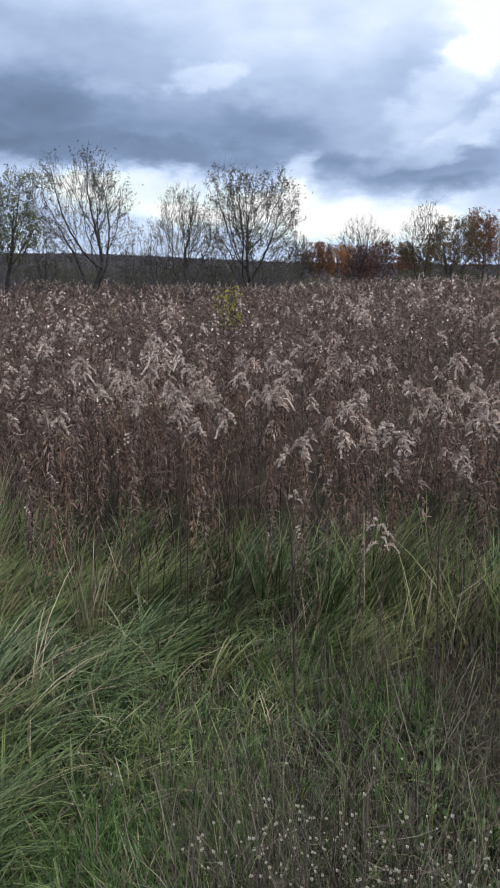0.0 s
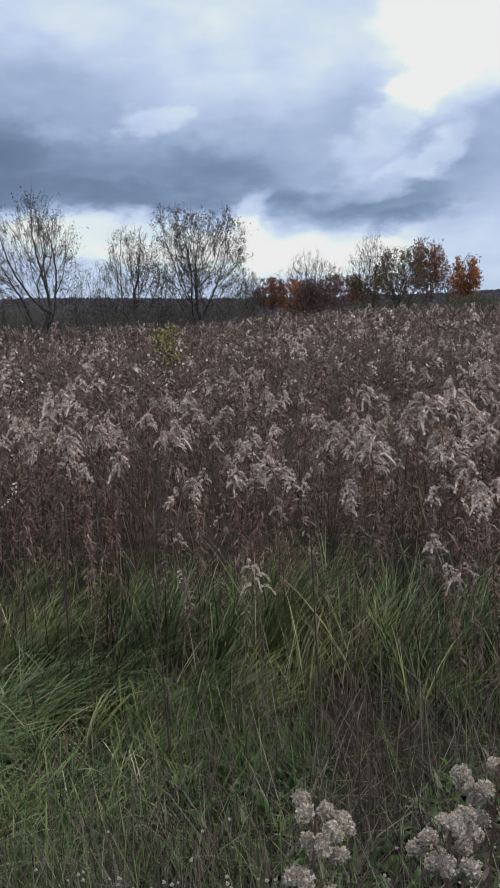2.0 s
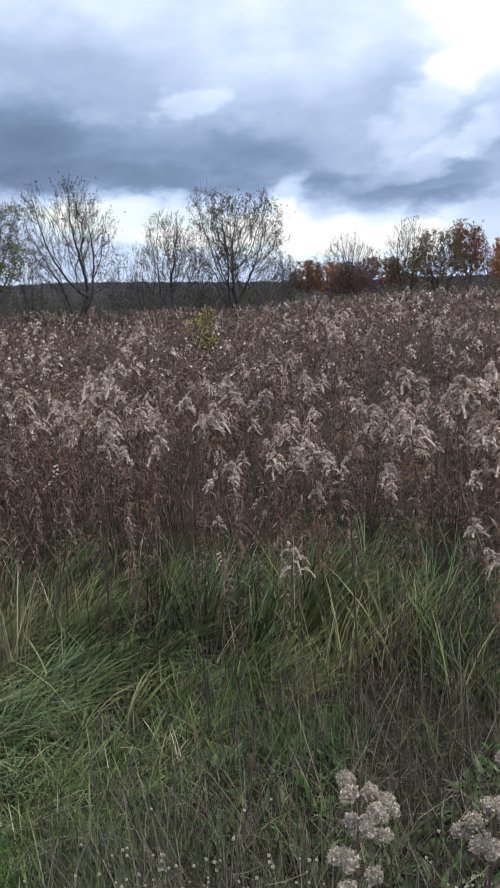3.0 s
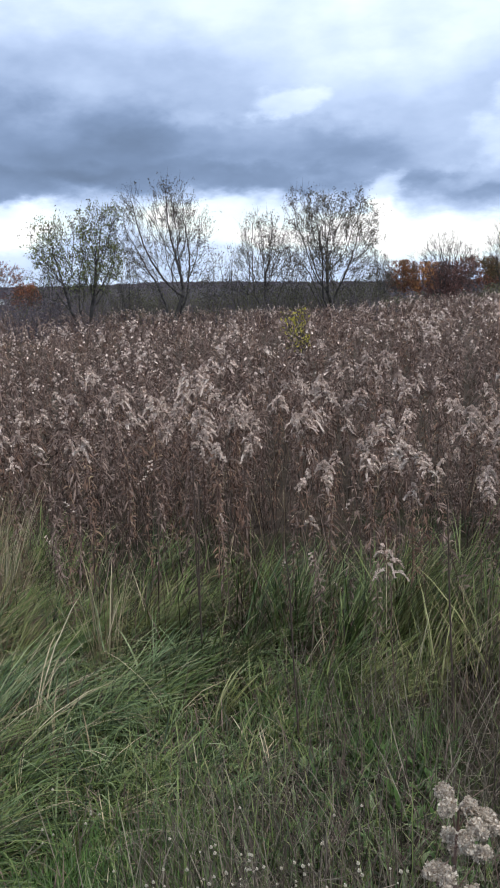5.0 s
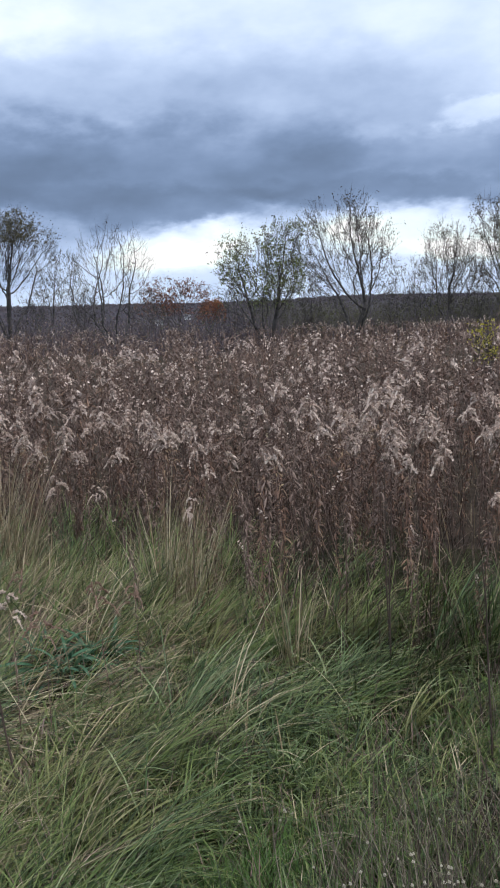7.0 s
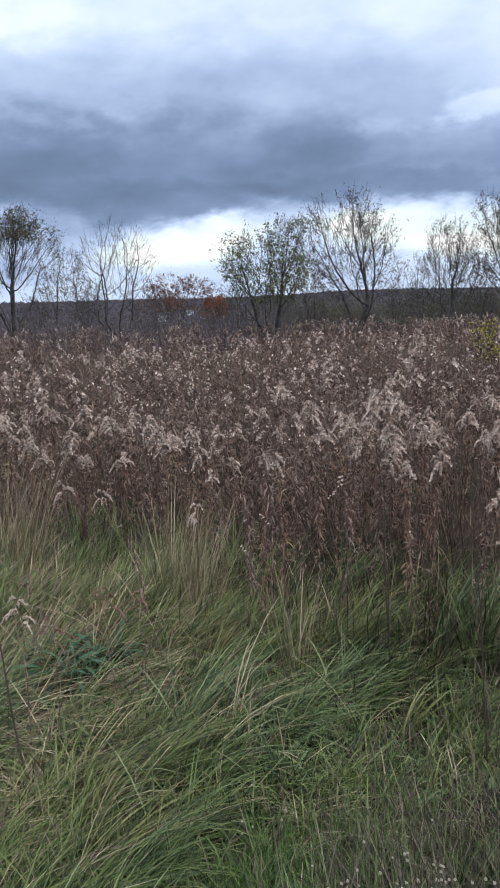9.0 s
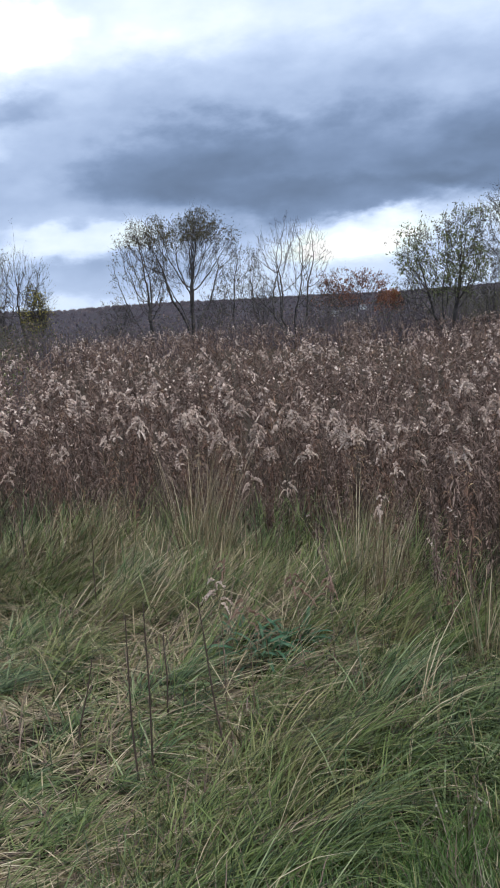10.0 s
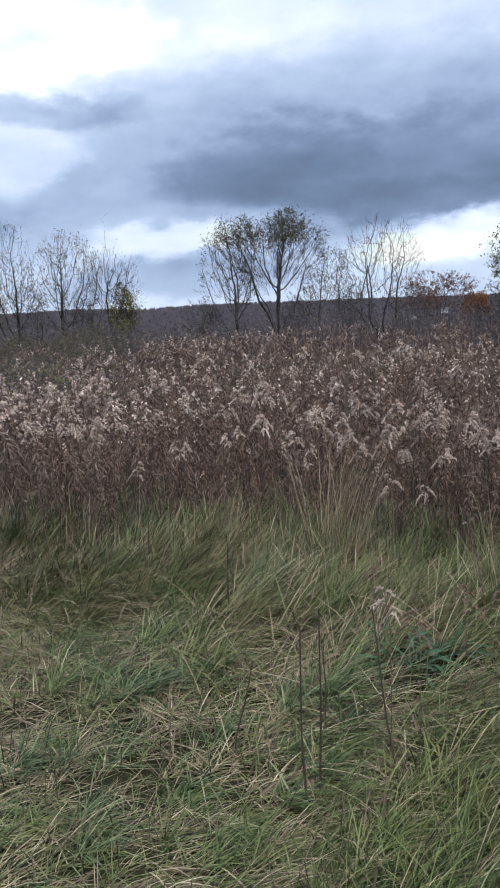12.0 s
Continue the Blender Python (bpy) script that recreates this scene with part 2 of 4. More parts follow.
def soil_mat(name, c1, c2, c3, size):
    m = bpy.data.materials.new(name)
    m.use_nodes = True
    t = m.node_tree
    b = t.nodes["Principled BSDF"]
    geo = t.nodes.new("ShaderNodeNewGeometry")
    fine, broad = t.nodes.new("ShaderNodeTexNoise"), t.nodes.new("ShaderNodeTexNoise")
    fine.inputs["Scale"].default_value, fine.inputs["Detail"].default_value = 14 / size, 8
    broad.inputs["Scale"].default_value, broad.inputs["Detail"].default_value = 0.9 / size, 3
    for n in (fine, broad):
        t.links.new(geo.outputs["Position"], n.inputs["Vector"])
    r = t.nodes.new("ShaderNodeValToRGB")
    r.color_ramp.elements[0].position, r.color_ramp.elements[0].color = 0.3, (*c1, 1)
    r.color_ramp.elements[1].position, r.color_ramp.elements[1].color = 0.7, (*c2, 1)
    t.links.new(fine.outputs[0], r.inputs[0])
    mix = t.nodes.new("ShaderNodeMix")
    mix.data_type = "RGBA"
    t.links.new(broad.outputs[0], mix.inputs["Factor"])
    t.links.new(r.outputs[0], mix.inputs["A"])
    mix.inputs["B"].default_value = (*c3, 1)
    t.links.new(mix.outputs["Result"], b.inputs["Base Color"])
    bump = t.nodes.new("ShaderNodeBump")
    bump.inputs["Distance"].default_value = 0.03 * size
    t.links.new(fine.outputs[0], bump.inputs["Height"])
    t.links.new(bump.outputs[0], b.inputs["Normal"])
    b.inputs["Roughness"].default_value = 0.95
    b.inputs["Specular IOR Level"].default_value = 0.1
    return m


M_SOIL = soil_mat("thatch_and_soil", (0.013, 0.013, 0.007), (0.048, 0.04, 0.024), (0.026, 0.03, 0.013), 0.5)
M_FIELD = soil_mat("dry_brown_meadow", (0.024, 0.018, 0.014), (0.07, 0.051, 0.04), (0.045, 0.035, 0.024), 2)
# distance haze is mixed into the hillside colour as purple
M_HILL = soil_mat("hazed_wooded_hillside", (0.038, 0.033, 0.043), (0.064, 0.053, 0.06), (0.048, 0.042, 0.051), 30)


# ------------------------------------------------------------------ mesh helpers
def tri_mesh(name, verts, tris, mats, slot=None, smooth=False):
    verts, tris = np.asarray(verts, np.float32), np.asarray(tris, np.int32)
    me = bpy.data.meshes.new(name)
    me.vertices.add(len(verts))
    me.vertices.foreach_set("co", verts.ravel())
    me.loops.add(tris.size)
    me.loops.foreach_set("vertex_index", tris.ravel())
    me.polygons.add(len(tris))
    me.polygons.foreach_set("loop_start", np.arange(0, tris.size, 3, dtype=np.int32))
    for m in mats:
        me.materials.append(m)
    if slot is not None:
        me.polygons.foreach_set("material_index", np.asarray(slot, np.int32))
    me.polygons.foreach_set("use_smooth", np.full(len(tris), smooth))
    me.update(calc_edges=True)
    return me


class Soup:
    """Triangles gathered piece by piece."""

    def __init__(self):
        self.v, self.f, self.n = [], [], 0

    def add(self, verts, tris):
        verts = np.asarray(verts, float)
        self.v.append(verts)
        self.f.append(np.asarray(tris, int) + self.n)
        self.n += len(verts)
        return self

    def arrays(self):
        if not self.v:
            return np.zeros((0, 3)), np.zeros((0, 3), int)
        return np.concatenate(self.v), np.concatenate(self.f)


def tube(points, radii, sides=3):
    p, r = np.asarray(points, float), np.asarray(radii, float)
    d = np.gradient(p, axis=0)
    d /= np.linalg.norm(d, axis=1, keepdims=True) + 1e-9
    ref = np.where(np.abs(d[:, 2:3]) > 0.9, [[1.0, 0, 0]], [[0, 0, 1.0]])
    u = np.cross(d, ref)
    u /= np.linalg.norm(u, axis=1, keepdims=True) + 1e-9
    w = np.cross(d, u)
    a = np.arange(sides) * TAU / sides
    v = p[:, None] + r[:, None, None] * (np.cos(a)[None, :, None] * u[:, None] + np.sin(a)[None, :, None] * w[:, None])
    tris = []
    for i in range(len(p) - 1):
        for s in range(sides):
            q, k = i * sides + s, i * sides + (s + 1) % sides
            tris += [(q, k, q + sides), (k, k + sides, q + sides)]
    return v.reshape(-1, 3), tris


def lattice(x, y, seed):
    h = np.sin(x * 127.1 + y * 311.7 + seed * 74.7) * 43758.5453
    return h - np.floor(h)


def value_noise(x, y, size, seed=0):
    x, y = np.asarray(x, float) / size, np.asarray(y, float) / size
    ix, iy = np.floor(x), np.floor(y)
    fx, fy = x - ix, y - iy
    fx, fy = fx * fx * (3 - 2 * fx), fy * fy * (3 - 2 * fy)
    a, b = lattice(ix, iy, seed), lattice(ix + 1, iy, seed)
    c, d = lattice(ix, iy + 1, seed), lattice(ix + 1, iy + 1, seed)
    return (a * (1 - fx) + b * fx) * (1 - fy) + (c * (1 - fx) + d * fx) * fy


def blades(x, y, z, length, width, heading, lean, bend, steps=3, face=None):
    """Grass blades: strips that start at lean degrees from upright and bend on towards their heading."""
    n = len(x)
    t = np.linspace(0, 1, steps + 1)
    ang = np.radians(lean[:, None] + bend[:, None] * t[None, :])
    seg = length[:, None] / steps
    mid = 0.5 * (ang[:, 1:] + ang[:, :-1])
    out = np.concatenate([np.zeros((n, 1)), np.cumsum(np.sin(mid) * seg, 1)], 1)
    up = np.concatenate([np.zeros((n, 1)), np.cumsum(np.cos(mid) * seg, 1)], 1)
    cx, cy = x[:, None] + out * np.cos(heading)[:, None], y[:, None] + out * np.sin(heading)[:, None]
    cz = np.maximum(z[:, None] + up, z[:, None] + 0.012 * (t[None, :] > 0))
    side = heading + math.pi / 2 if face is None else face
    half = 0.5 * width[:, None] * (1 - 0.55 * t[None, :-1])
    sx, sy = np.cos(side)[:, None] * half, np.sin(side)[:, None] * half
    left = np.stack([cx[:, :-1] - sx, cy[:, :-1] - sy, cz[:, :-1]], -1)
    right = np.stack([cx[:, :-1] + sx, cy[:, :-1] + sy, cz[:, :-1]], -1)
    tip = np.stack([cx[:, -1:], cy[:, -1:], cz[:, -1:]], -1)
    v = np.concatenate([np.stack([left, right], 2).reshape(n, -1, 3), tip], 1)
    k = 2 * steps + 1
    f = []
    for i in range(steps - 1):
        f += [(2 * i, 2 * i + 1, 2 * i + 2), (2 * i + 1, 2 * i + 3, 2 * i + 2)]
    f.append((2 * steps - 2, 2 * steps - 1, 2 * steps))
    f = np.arange(n)[:, None, None] * k + np.array(f)[None]
    return v.reshape(-1, 3), f.reshape(-1, 3)


def placed(template, x, y, z, turn, scale, tilt=None, tilt_way=None):
    """Copies of one template's triangles at many places."""
    v, f = template
    n, c, s = len(x), np.cos(turn), np.sin(turn)
    out = np.empty((n, len(v), 3))
    h = v[None, :, 2] * scale[:, None]
    out[:, :, 0] = (v[None, :, 0] * c[:, None] - v[None, :, 1] * s[:, None]) * scale[:, None] + x[:, None]
    out[:, :, 1] = (v[None, :, 0] * s[:, None] + v[None, :, 1] * c[:, None]) * scale[:, None] + y[:, None]
    out[:, :, 2] = h + z[:, None]
    if tilt is not None:
        out[:, :, 0] += h * (np.tan(tilt) * np.cos(tilt_way))[:, None]
        out[:, :, 1] += h * (np.tan(tilt) * np.sin(tilt_way))[:, None]
    return out.reshape(-1, 3), (np.arange(n)[:, None, None] * len(v) + f[None]).reshape(-1, 3)


def part(name, me, parent, label=""):
    ob = new(name, me)
    ob.parent = parent
    return tagged(ob, label)


def thing(name, label, category, group="", at=(0, 0, 0)):
    ob = new(name)
    ob.location = at
    ob.empty_display_size = 0.2
    return tagged(ob, label, category, group)


def stuff(name, soup, mats, label, category, slot=None):
    v, f = soup
    return tagged(new(name, tri_mesh(name, v, f, mats, slot)), label, category, kind="stuff")


# ------------------------------------------------------------------ ground
def smooth(a, b, x):
    t = np.clip((np.asarray(x) - a) / (b - a), 0, 1)
    return t * t * (3 - 2 * t)


def ridge_height(az_deg):
    rise = np.interp(az_deg, [-180, -90, -60, -46, -40, -33, -26, -18, -12, 0, 8, 20, 60, 180], [1.0, 1.6, 2.0, 1.85, 1.6, 1.65, 1.4, 1.2, 1.15, 0.75, 0.45, 0.5, 0.8, 1.0])
    return 1.65 + 700 * np.tan(np.radians(rise - 0.12))


def ground_z(x, y):
    x, y = np.asarray(x, float), np.asarray(y, float)
    r, a = np.hypot(x, y), np.degrees(np.arctan2(x, y))
    near = 0.05 * (value_noise(x, y, 1.3, 3) - 0.5) + 0.12 * (value_noise(x, y, 5, 4) - 0.5) * smooth(5, 9, r)
    near = near * (1 - smooth(60, 120, r))
    near = near + np.interp(a, [-180, -90, -60, -28, -18, -6, 4, 12, 30, 90], [0, 0.3, 0.6, 0.6, 0.32, 0.12, 0.12, 0.35, 0.35, 0]) * smooth(9, 42, r)
    dip = -2.5 * smooth(55, 200, r)
    hill = (ridge_height(a) + 2.5 + 2.5 * (value_noise(x, y, 60, 5) - 0.5)) * smooth(200, 700, r)
    return near + dip + hill


ring = np.concatenate([[0.02], np.linspace(0.4, 9, 56), np.geomspace(9.6, 4500, 70)])
spokes = 240
ga = np.linspace(0, TAU, spokes, endpoint=False)
gx, gy = ring[:, None] * np.sin(ga)[None], ring[:, None] * np.cos(ga)[None]
gv = np.stack([gx, gy, ground_z(gx, gy)], -1).reshape(-1, 3)
ii, jj = np.meshgrid(np.arange(len(ring) - 1), np.arange(spokes), indexing="ij")
q0, q1 = ii * spokes + jj, ii * spokes + (jj + 1) % spokes
gf = np.concatenate([np.stack([q0, q0 + spokes, q1], -1).reshape(-1, 3), np.stack([q1, q0 + spokes, q1 + spokes], -1).reshape(-1, 3)])
gr = ring[gf.min(1) // spokes]
ground = new("ground", tri_mesh("ground", gv, gf, [M_SOIL, M_FIELD, M_HILL], (gr + 3 * value_noise(gv[gf[:, 0], 0], gv[gf[:, 0], 1], 0.7, 8) > 7.5).astype(int) + (gr > 260), True))
tagged(ground, "meadow ground of thatch and soil rising to a wooded hill", "ground", kind="structure")


# ------------------------------------------------------------------ goldenrod
def edge_y(x):
    """Where the goldenrod stand begins, beyond the mown-down grass."""
    return np.interp(x, [-9, -6, -4.3, -3.4, -2.4, -1.2, -0.3, 0.6, 1.1, 1.6, 3], [4.4, 4.5, 4.7, 5.05, 4.85, 4.45, 4.1, 4.05, 3.7, 3.35, 3.0])


def curl_leaf(base, way, length, width, droop, r):
    """A narrow dry leaf of two bent quads."""
    way = way / (np.linalg.norm(way) + 1e-9)
    side = np.cross(way, [0, 0, 1])
    side = side / (np.linalg.norm(side) + 1e-9)
    tw = r.normal(0, 0.5)
    side = side * math.cos(tw) + np.array([0, 0, 1]) * math.sin(tw)
    a, b = base + way * length * 0.5 + [0, 0, -droop * 0.35 * length], base + way * length * 0.85 + [0, 0, -droop * length]
    w = width / 2
    v = [base, a - side * w, a + side * w, b]
    return np.array(v), [(0, 1, 2), (1, 3, 2)]


def tuft(p, size, r, spikes=3):
    """A fluffy seed tuft: crossed slivers at random angles."""
    v, f = [], []
    for k in range(spikes):
        d = r.normal(size=3)
        d /= np.linalg.norm(d)
        e = np.cross(d, r.normal(size=3))
        e /= np.linalg.norm(e) + 1e-9
        n = len(v)
        v += [p - d * size, p + e * size * 0.6, p + d * size, p - e * size * 0.6]
        f += [(n, n + 1, n + 2), (n, n + 2, n + 3)]
    return np.array(v), f


def goldenrod_parts(seed, branches, tufts, leaves, spikes, tuft_size, sides=3, plume_h=0.24, height=1.0, sprays=True, leaf_size=1.0):
    """Stem, dry leaves and arching plume of one plant about height tall."""
    r = np.random.default_rng(seed)
    stem, leaf, plume, spray = Soup(), Soup(), Soup(), Soup()
    k = 5 if sprays else 3
    zs = np.linspace(0, height, k)
    bow = np.cumsum(r.normal(0, 0.012, (k, 2)), 0)
    bow[-1] += r.normal(0, 0.03, 2)
    pts = np.column_stack([bow, zs])
    stem.add(*tube(pts, np.linspace(0.0038, 0.0015, k), sides))

    def on_stem(z):
        return np.array([np.interp(z, zs, pts[:, 0]), np.interp(z, zs, pts[:, 1]), z])

    for _ in range(leaves):
        z = height * (0.08 + 0.82 * r.random() ** 0.8)
        a = r.random() * TAU
        leaf.add(*curl_leaf(on_stem(z), np.array([math.cos(a), math.sin(a), r.normal(0.1, 0.5)]), leaf_size * r.uniform(0.022, 0.06), leaf_size * r.uniform(0.0045, 0.0095), r.uniform(0.1, 0.9), r))
    lean_way = r.random() * TAU
    if sprays:
        spray.add(*tube([on_stem(height - plume_h * (1 - q)) for q in (0.0, 0.5, 1.0)], [0.0024, 0.002, 0.0016], 3))
    for i in range(branches):
        q = (i + r.random()) / branches
        z = height - plume_h * (1 - q)
        a = lean_way + r.uniform(-2.6, 2.6)
        ln = plume_h * (0.5 * (1 - q) ** 0.6 + 0.22) * r.uniform(0.6, 1.25)
        b0 = on_stem(z)
        t = np.linspace(0, 1, 5)
        out = ln * t
        rise = ln * (1.5 * t - 1.75 * t * t)
        br = b0 + np.column_stack([out * math.cos(a), out * math.sin(a), rise])
        if sprays:
            spray.add(*tube(br[[0, 2, 4]], [0.0013, 0.001, 0.0006], 3))
            if branches > 4:
                plume.add(*tube(br[1:] + r.normal(0, 0.002, (4, 3)), tuft_size * np.array([0.4, 0.75, 0.7, 0.35]) * r.uniform(0.5, 1.1), 4))
        for j in range(tufts):
            u = 0.18 + 0.82 * r.random()
            p = np.array([np.interp(u, t, br[:, c]) for c in range(3)]) + r.normal(0, 0.35 * tuft_size, 3) + [0, 0, 0.5 * tuft_size]
            plume.add(*tuft(p, tuft_size * r.uniform(0.6, 1.25), r, spikes))
    return stem.arrays(), leaf.arrays(), spray.arrays(), plume.arrays()


def stand(n_try, r0, r1, az0, az1, seed, density):
    """Places in the meadow between two distances, thinned to clumps."""
    g = np.random.default_rng(seed)
    a = np.radians(g.uniform(az0, az1, n_try))
    d = np.sqrt(g.uniform(r0 * r0, r1 * r1, n_try))
    x, y = d * np.sin(a), d * np.cos(a)
    clump = 0.6 * value_noise(x, y, 0.55, 11) + 0.4 * value_noise(x, y, 2.2, 12)
    keep = (y > edge_y(x) - 0.08 * smooth(-2.6, -1.6, x) + g.normal(0, 0.18, n_try)) & (g.random(n_try) < density * (0.4 + 0.6 * smooth(0.25, 0.6, clump)))
    x, y = x[keep], y[keep]
    h = 0.76 + 0.4 * value_noise(x, y, 0.9, 13) + 0.24 * (value_noise(x, y, 5, 14) - 0.5) + g.normal(0, 0.1, len(x))
    h = np.where(y < edge_y(x) + 0.9, np.clip(h, 0.8, 1.04), np.clip(h, 0.6, 1.5))
    h = h * (0.56 + 0.44 * smooth(-0.55, 0.4, y - edge_y(x) + g.normal(0, 0.2, len(x))))
    return x, y, ground_z(x, y), g.uniform(0, TAU, len(x)), h, np.abs(g.normal(0, 0.16, len(x))), g.uniform(0, TAU, len(x))


def rich(x, y, seed):
    """How many of the plants here hold plumes, from none to all: in drifts."""
    g = np.random.default_rng(seed)
    front = 0.3 + 0.7 * smooth(-0.25, 0.55, y - edge_y(x))
    drift = 0.5 * value_noise(x, y, 0.42, 51) + 0.32 * value_noise(x, y, 2.6, 52) + 0.06 + 0.3 * smooth(-1.4, -0.2, x) * (1 - smooth(5.5, 7.5, y))
    drift = drift - 0.07 * smooth(7, 11, np.hypot(x, y))
    return np.clip(front * (1.8 * (drift - 0.5) + 0.24 + g.normal(0, 0.3, len(x))), 0, 0.999)


VIEW0, VIEW1 = -58, 26
near_kinds = [goldenrod_parts(100 + i, (2, 3, 4, 7, 10, 12, 14, 16)[i], (2, 3, 5, 9, 12, 13, 14, 15)[i], 92, 2, 0.0101, 3, leaf_size=1.4, plume_h=(0.08, 0.09, 0.09, 0.09, 0.10, 0.11, 0.12, 0.13)[i]) for i in range(8)]
near_meshes = [
    (
        tri_mesh("goldenrod_stem", *s, [M_STEM]),
        tri_mesh("goldenrod_foliage", *l, [M_RUSTLEAF if i % 3 == 1 else M_DRYLEAF]),
        tri_mesh("goldenrod_plume", *Soup().add(*b).add(*p).arrays(), [M_STEM, M_PLUME], np.repeat([0, 1], [len(b[1]), len(p[1])])),
    )
    for i, (s, l, b, p) in enumerate(near_kinds)
]
x, y, z, turn, h, tilt, way = stand(2500, 3.0, 8.2, VIEW0, VIEW1, 21, 0.62)
order = np.argsort(y - edge_y(x) + 0.15 * np.abs(x + 1.5))
first, rest = order[:300], order[300:]
drifts = rich(x, y, 5)
made = {}
for c, i in enumerate(first):
    k = int(drifts[i] * len(near_meshes))
    m = Matrix.Translation((x[i], y[i], z[i])) @ Matrix.Rotation(tilt[i], 4, Vector((math.cos(way[i]), math.sin(way[i]), 0))) @ Matrix.Rotation(turn[i], 4, "Z")
    if k not in made:
        g = thing("goldenrod", "dried brown goldenrod with a pale fluffy seed plume", "wild plant", "goldenrods at the meadow edge")
        for nm, me in zip(("stem", "foliage", "plume"), near_meshes[k]):
            part(nm, me, g)
        made[k] = g
        g.matrix_basis = m
    else:
        g = copy_thing(made[k], m)
    g.scale = (h[i],) * 3


def mass(name, kinds, places, label):
    """All kinds of pieces of many plants, joined."""
    x, y, z, turn, h, tilt, way = places
    which = (rich(x, y, 5) * len(kinds)).astype(int)
    vs, fs, slots, n = [], [], [], 0
    for k, kind in enumerate(kinds):
        pick = which == k
        for slot, template in enumerate(kind):
            if len(template[0]) == 0 or not pick.any():
                continue
            v, f = placed(template, x[pick], y[pick], z[pick], turn[pick], h[pick], tilt[pick], way[pick])
            vs.append(v)
            fs.append(f + n)
            slots.append(np.full(len(f), 4 if slot == 1 and k % 3 == 1 else slot))
            n += len(v)
    return stuff(name, (np.concatenate(vs), np.concatenate(fs)), [M_STEM, M_DRYLEAF, M_STEM, M_PLUME, M_RUSTLEAF], label, "wild plants", np.concatenate(slots))


mass("goldenrod_stand", near_kinds, [q[rest] for q in (x, y, z, turn, h, tilt, way)], "dense stand of dried goldenrod with pale seed plumes")
mid_kinds = [goldenrod_parts(200 + i, (1, 1, 2, 5, 8, 10)[i], (1, 2, 4, 7, 10, 11)[i], 56, 1, 0.021, 3, plume_h=0.13 + 0.013 * i, sprays=False, leaf_size=2.2) for i in range(6)]
mass("goldenrod_meadow", mid_kinds, stand(4400, 8.2, 18, VIEW0, VIEW1, 22, 0.6), "meadow of dried brown goldenrod in seed")
far_kinds = [goldenrod_parts(300 + i, (1, 1, 2, 3, 4, 6)[i], (0, 1, 2, 4, 5, 5)[i], 18, 1, 0.028, 3, plume_h=0.18, sprays=False, leaf_size=4.4) for i in range(6)]
mass("far_goldenrod_meadow", far_kinds, stand(11000, 18, 46, VIEW0, VIEW1, 23, 0.6), "far meadow of dried brown goldenrod")
mass("farthest_goldenrod_meadow", far_kinds, stand(5000, 46, 85, -5, VIEW1, 24, 0.35), "farthest meadow of dried brown goldenrod")


# ------------------------------------------------------------------ grass
def lean_way(x, y):
    return radians(38) + 1.7 * (value_noise(x, y, 1.5, 31) - 0.5) + 1.0 * (value_noise(x, y, 0.55, 32) - 0.5)


def trodden(x, y):
    """Where the grass lies dead and flat: a broad patch with ragged holes, and one small nest."""
    broad = smooth(-1.5, -2.2, x) * smooth(-0.9, -1.7, y - edge_y(x))
    nest = np.exp(-((x + 2.55) ** 2 + (y - 3.45) ** 2) / 0.05) + 0.85 * np.exp(-((x + 2.35) ** 2 + (y - 1.85) ** 2) / 0.5)
    return np.clip(broad * (0.3 + 0.6 * smooth(0.3, 0.7, value_noise(x, y, 0.5, 61))) + nest, 0, 1)


def within_bed(x, y):
    """How far a place lies inside the densest grass: 0 outside, 1 inside, ragged between."""
    rag = 0.9 * (value_noise(x, y, 0.5, 66) - 0.5)
    return smooth(0.3, 1.3, y + rag) * smooth(-6.9, -6.1, x + rag) * smooth(2.9, 1.9, x + rag)


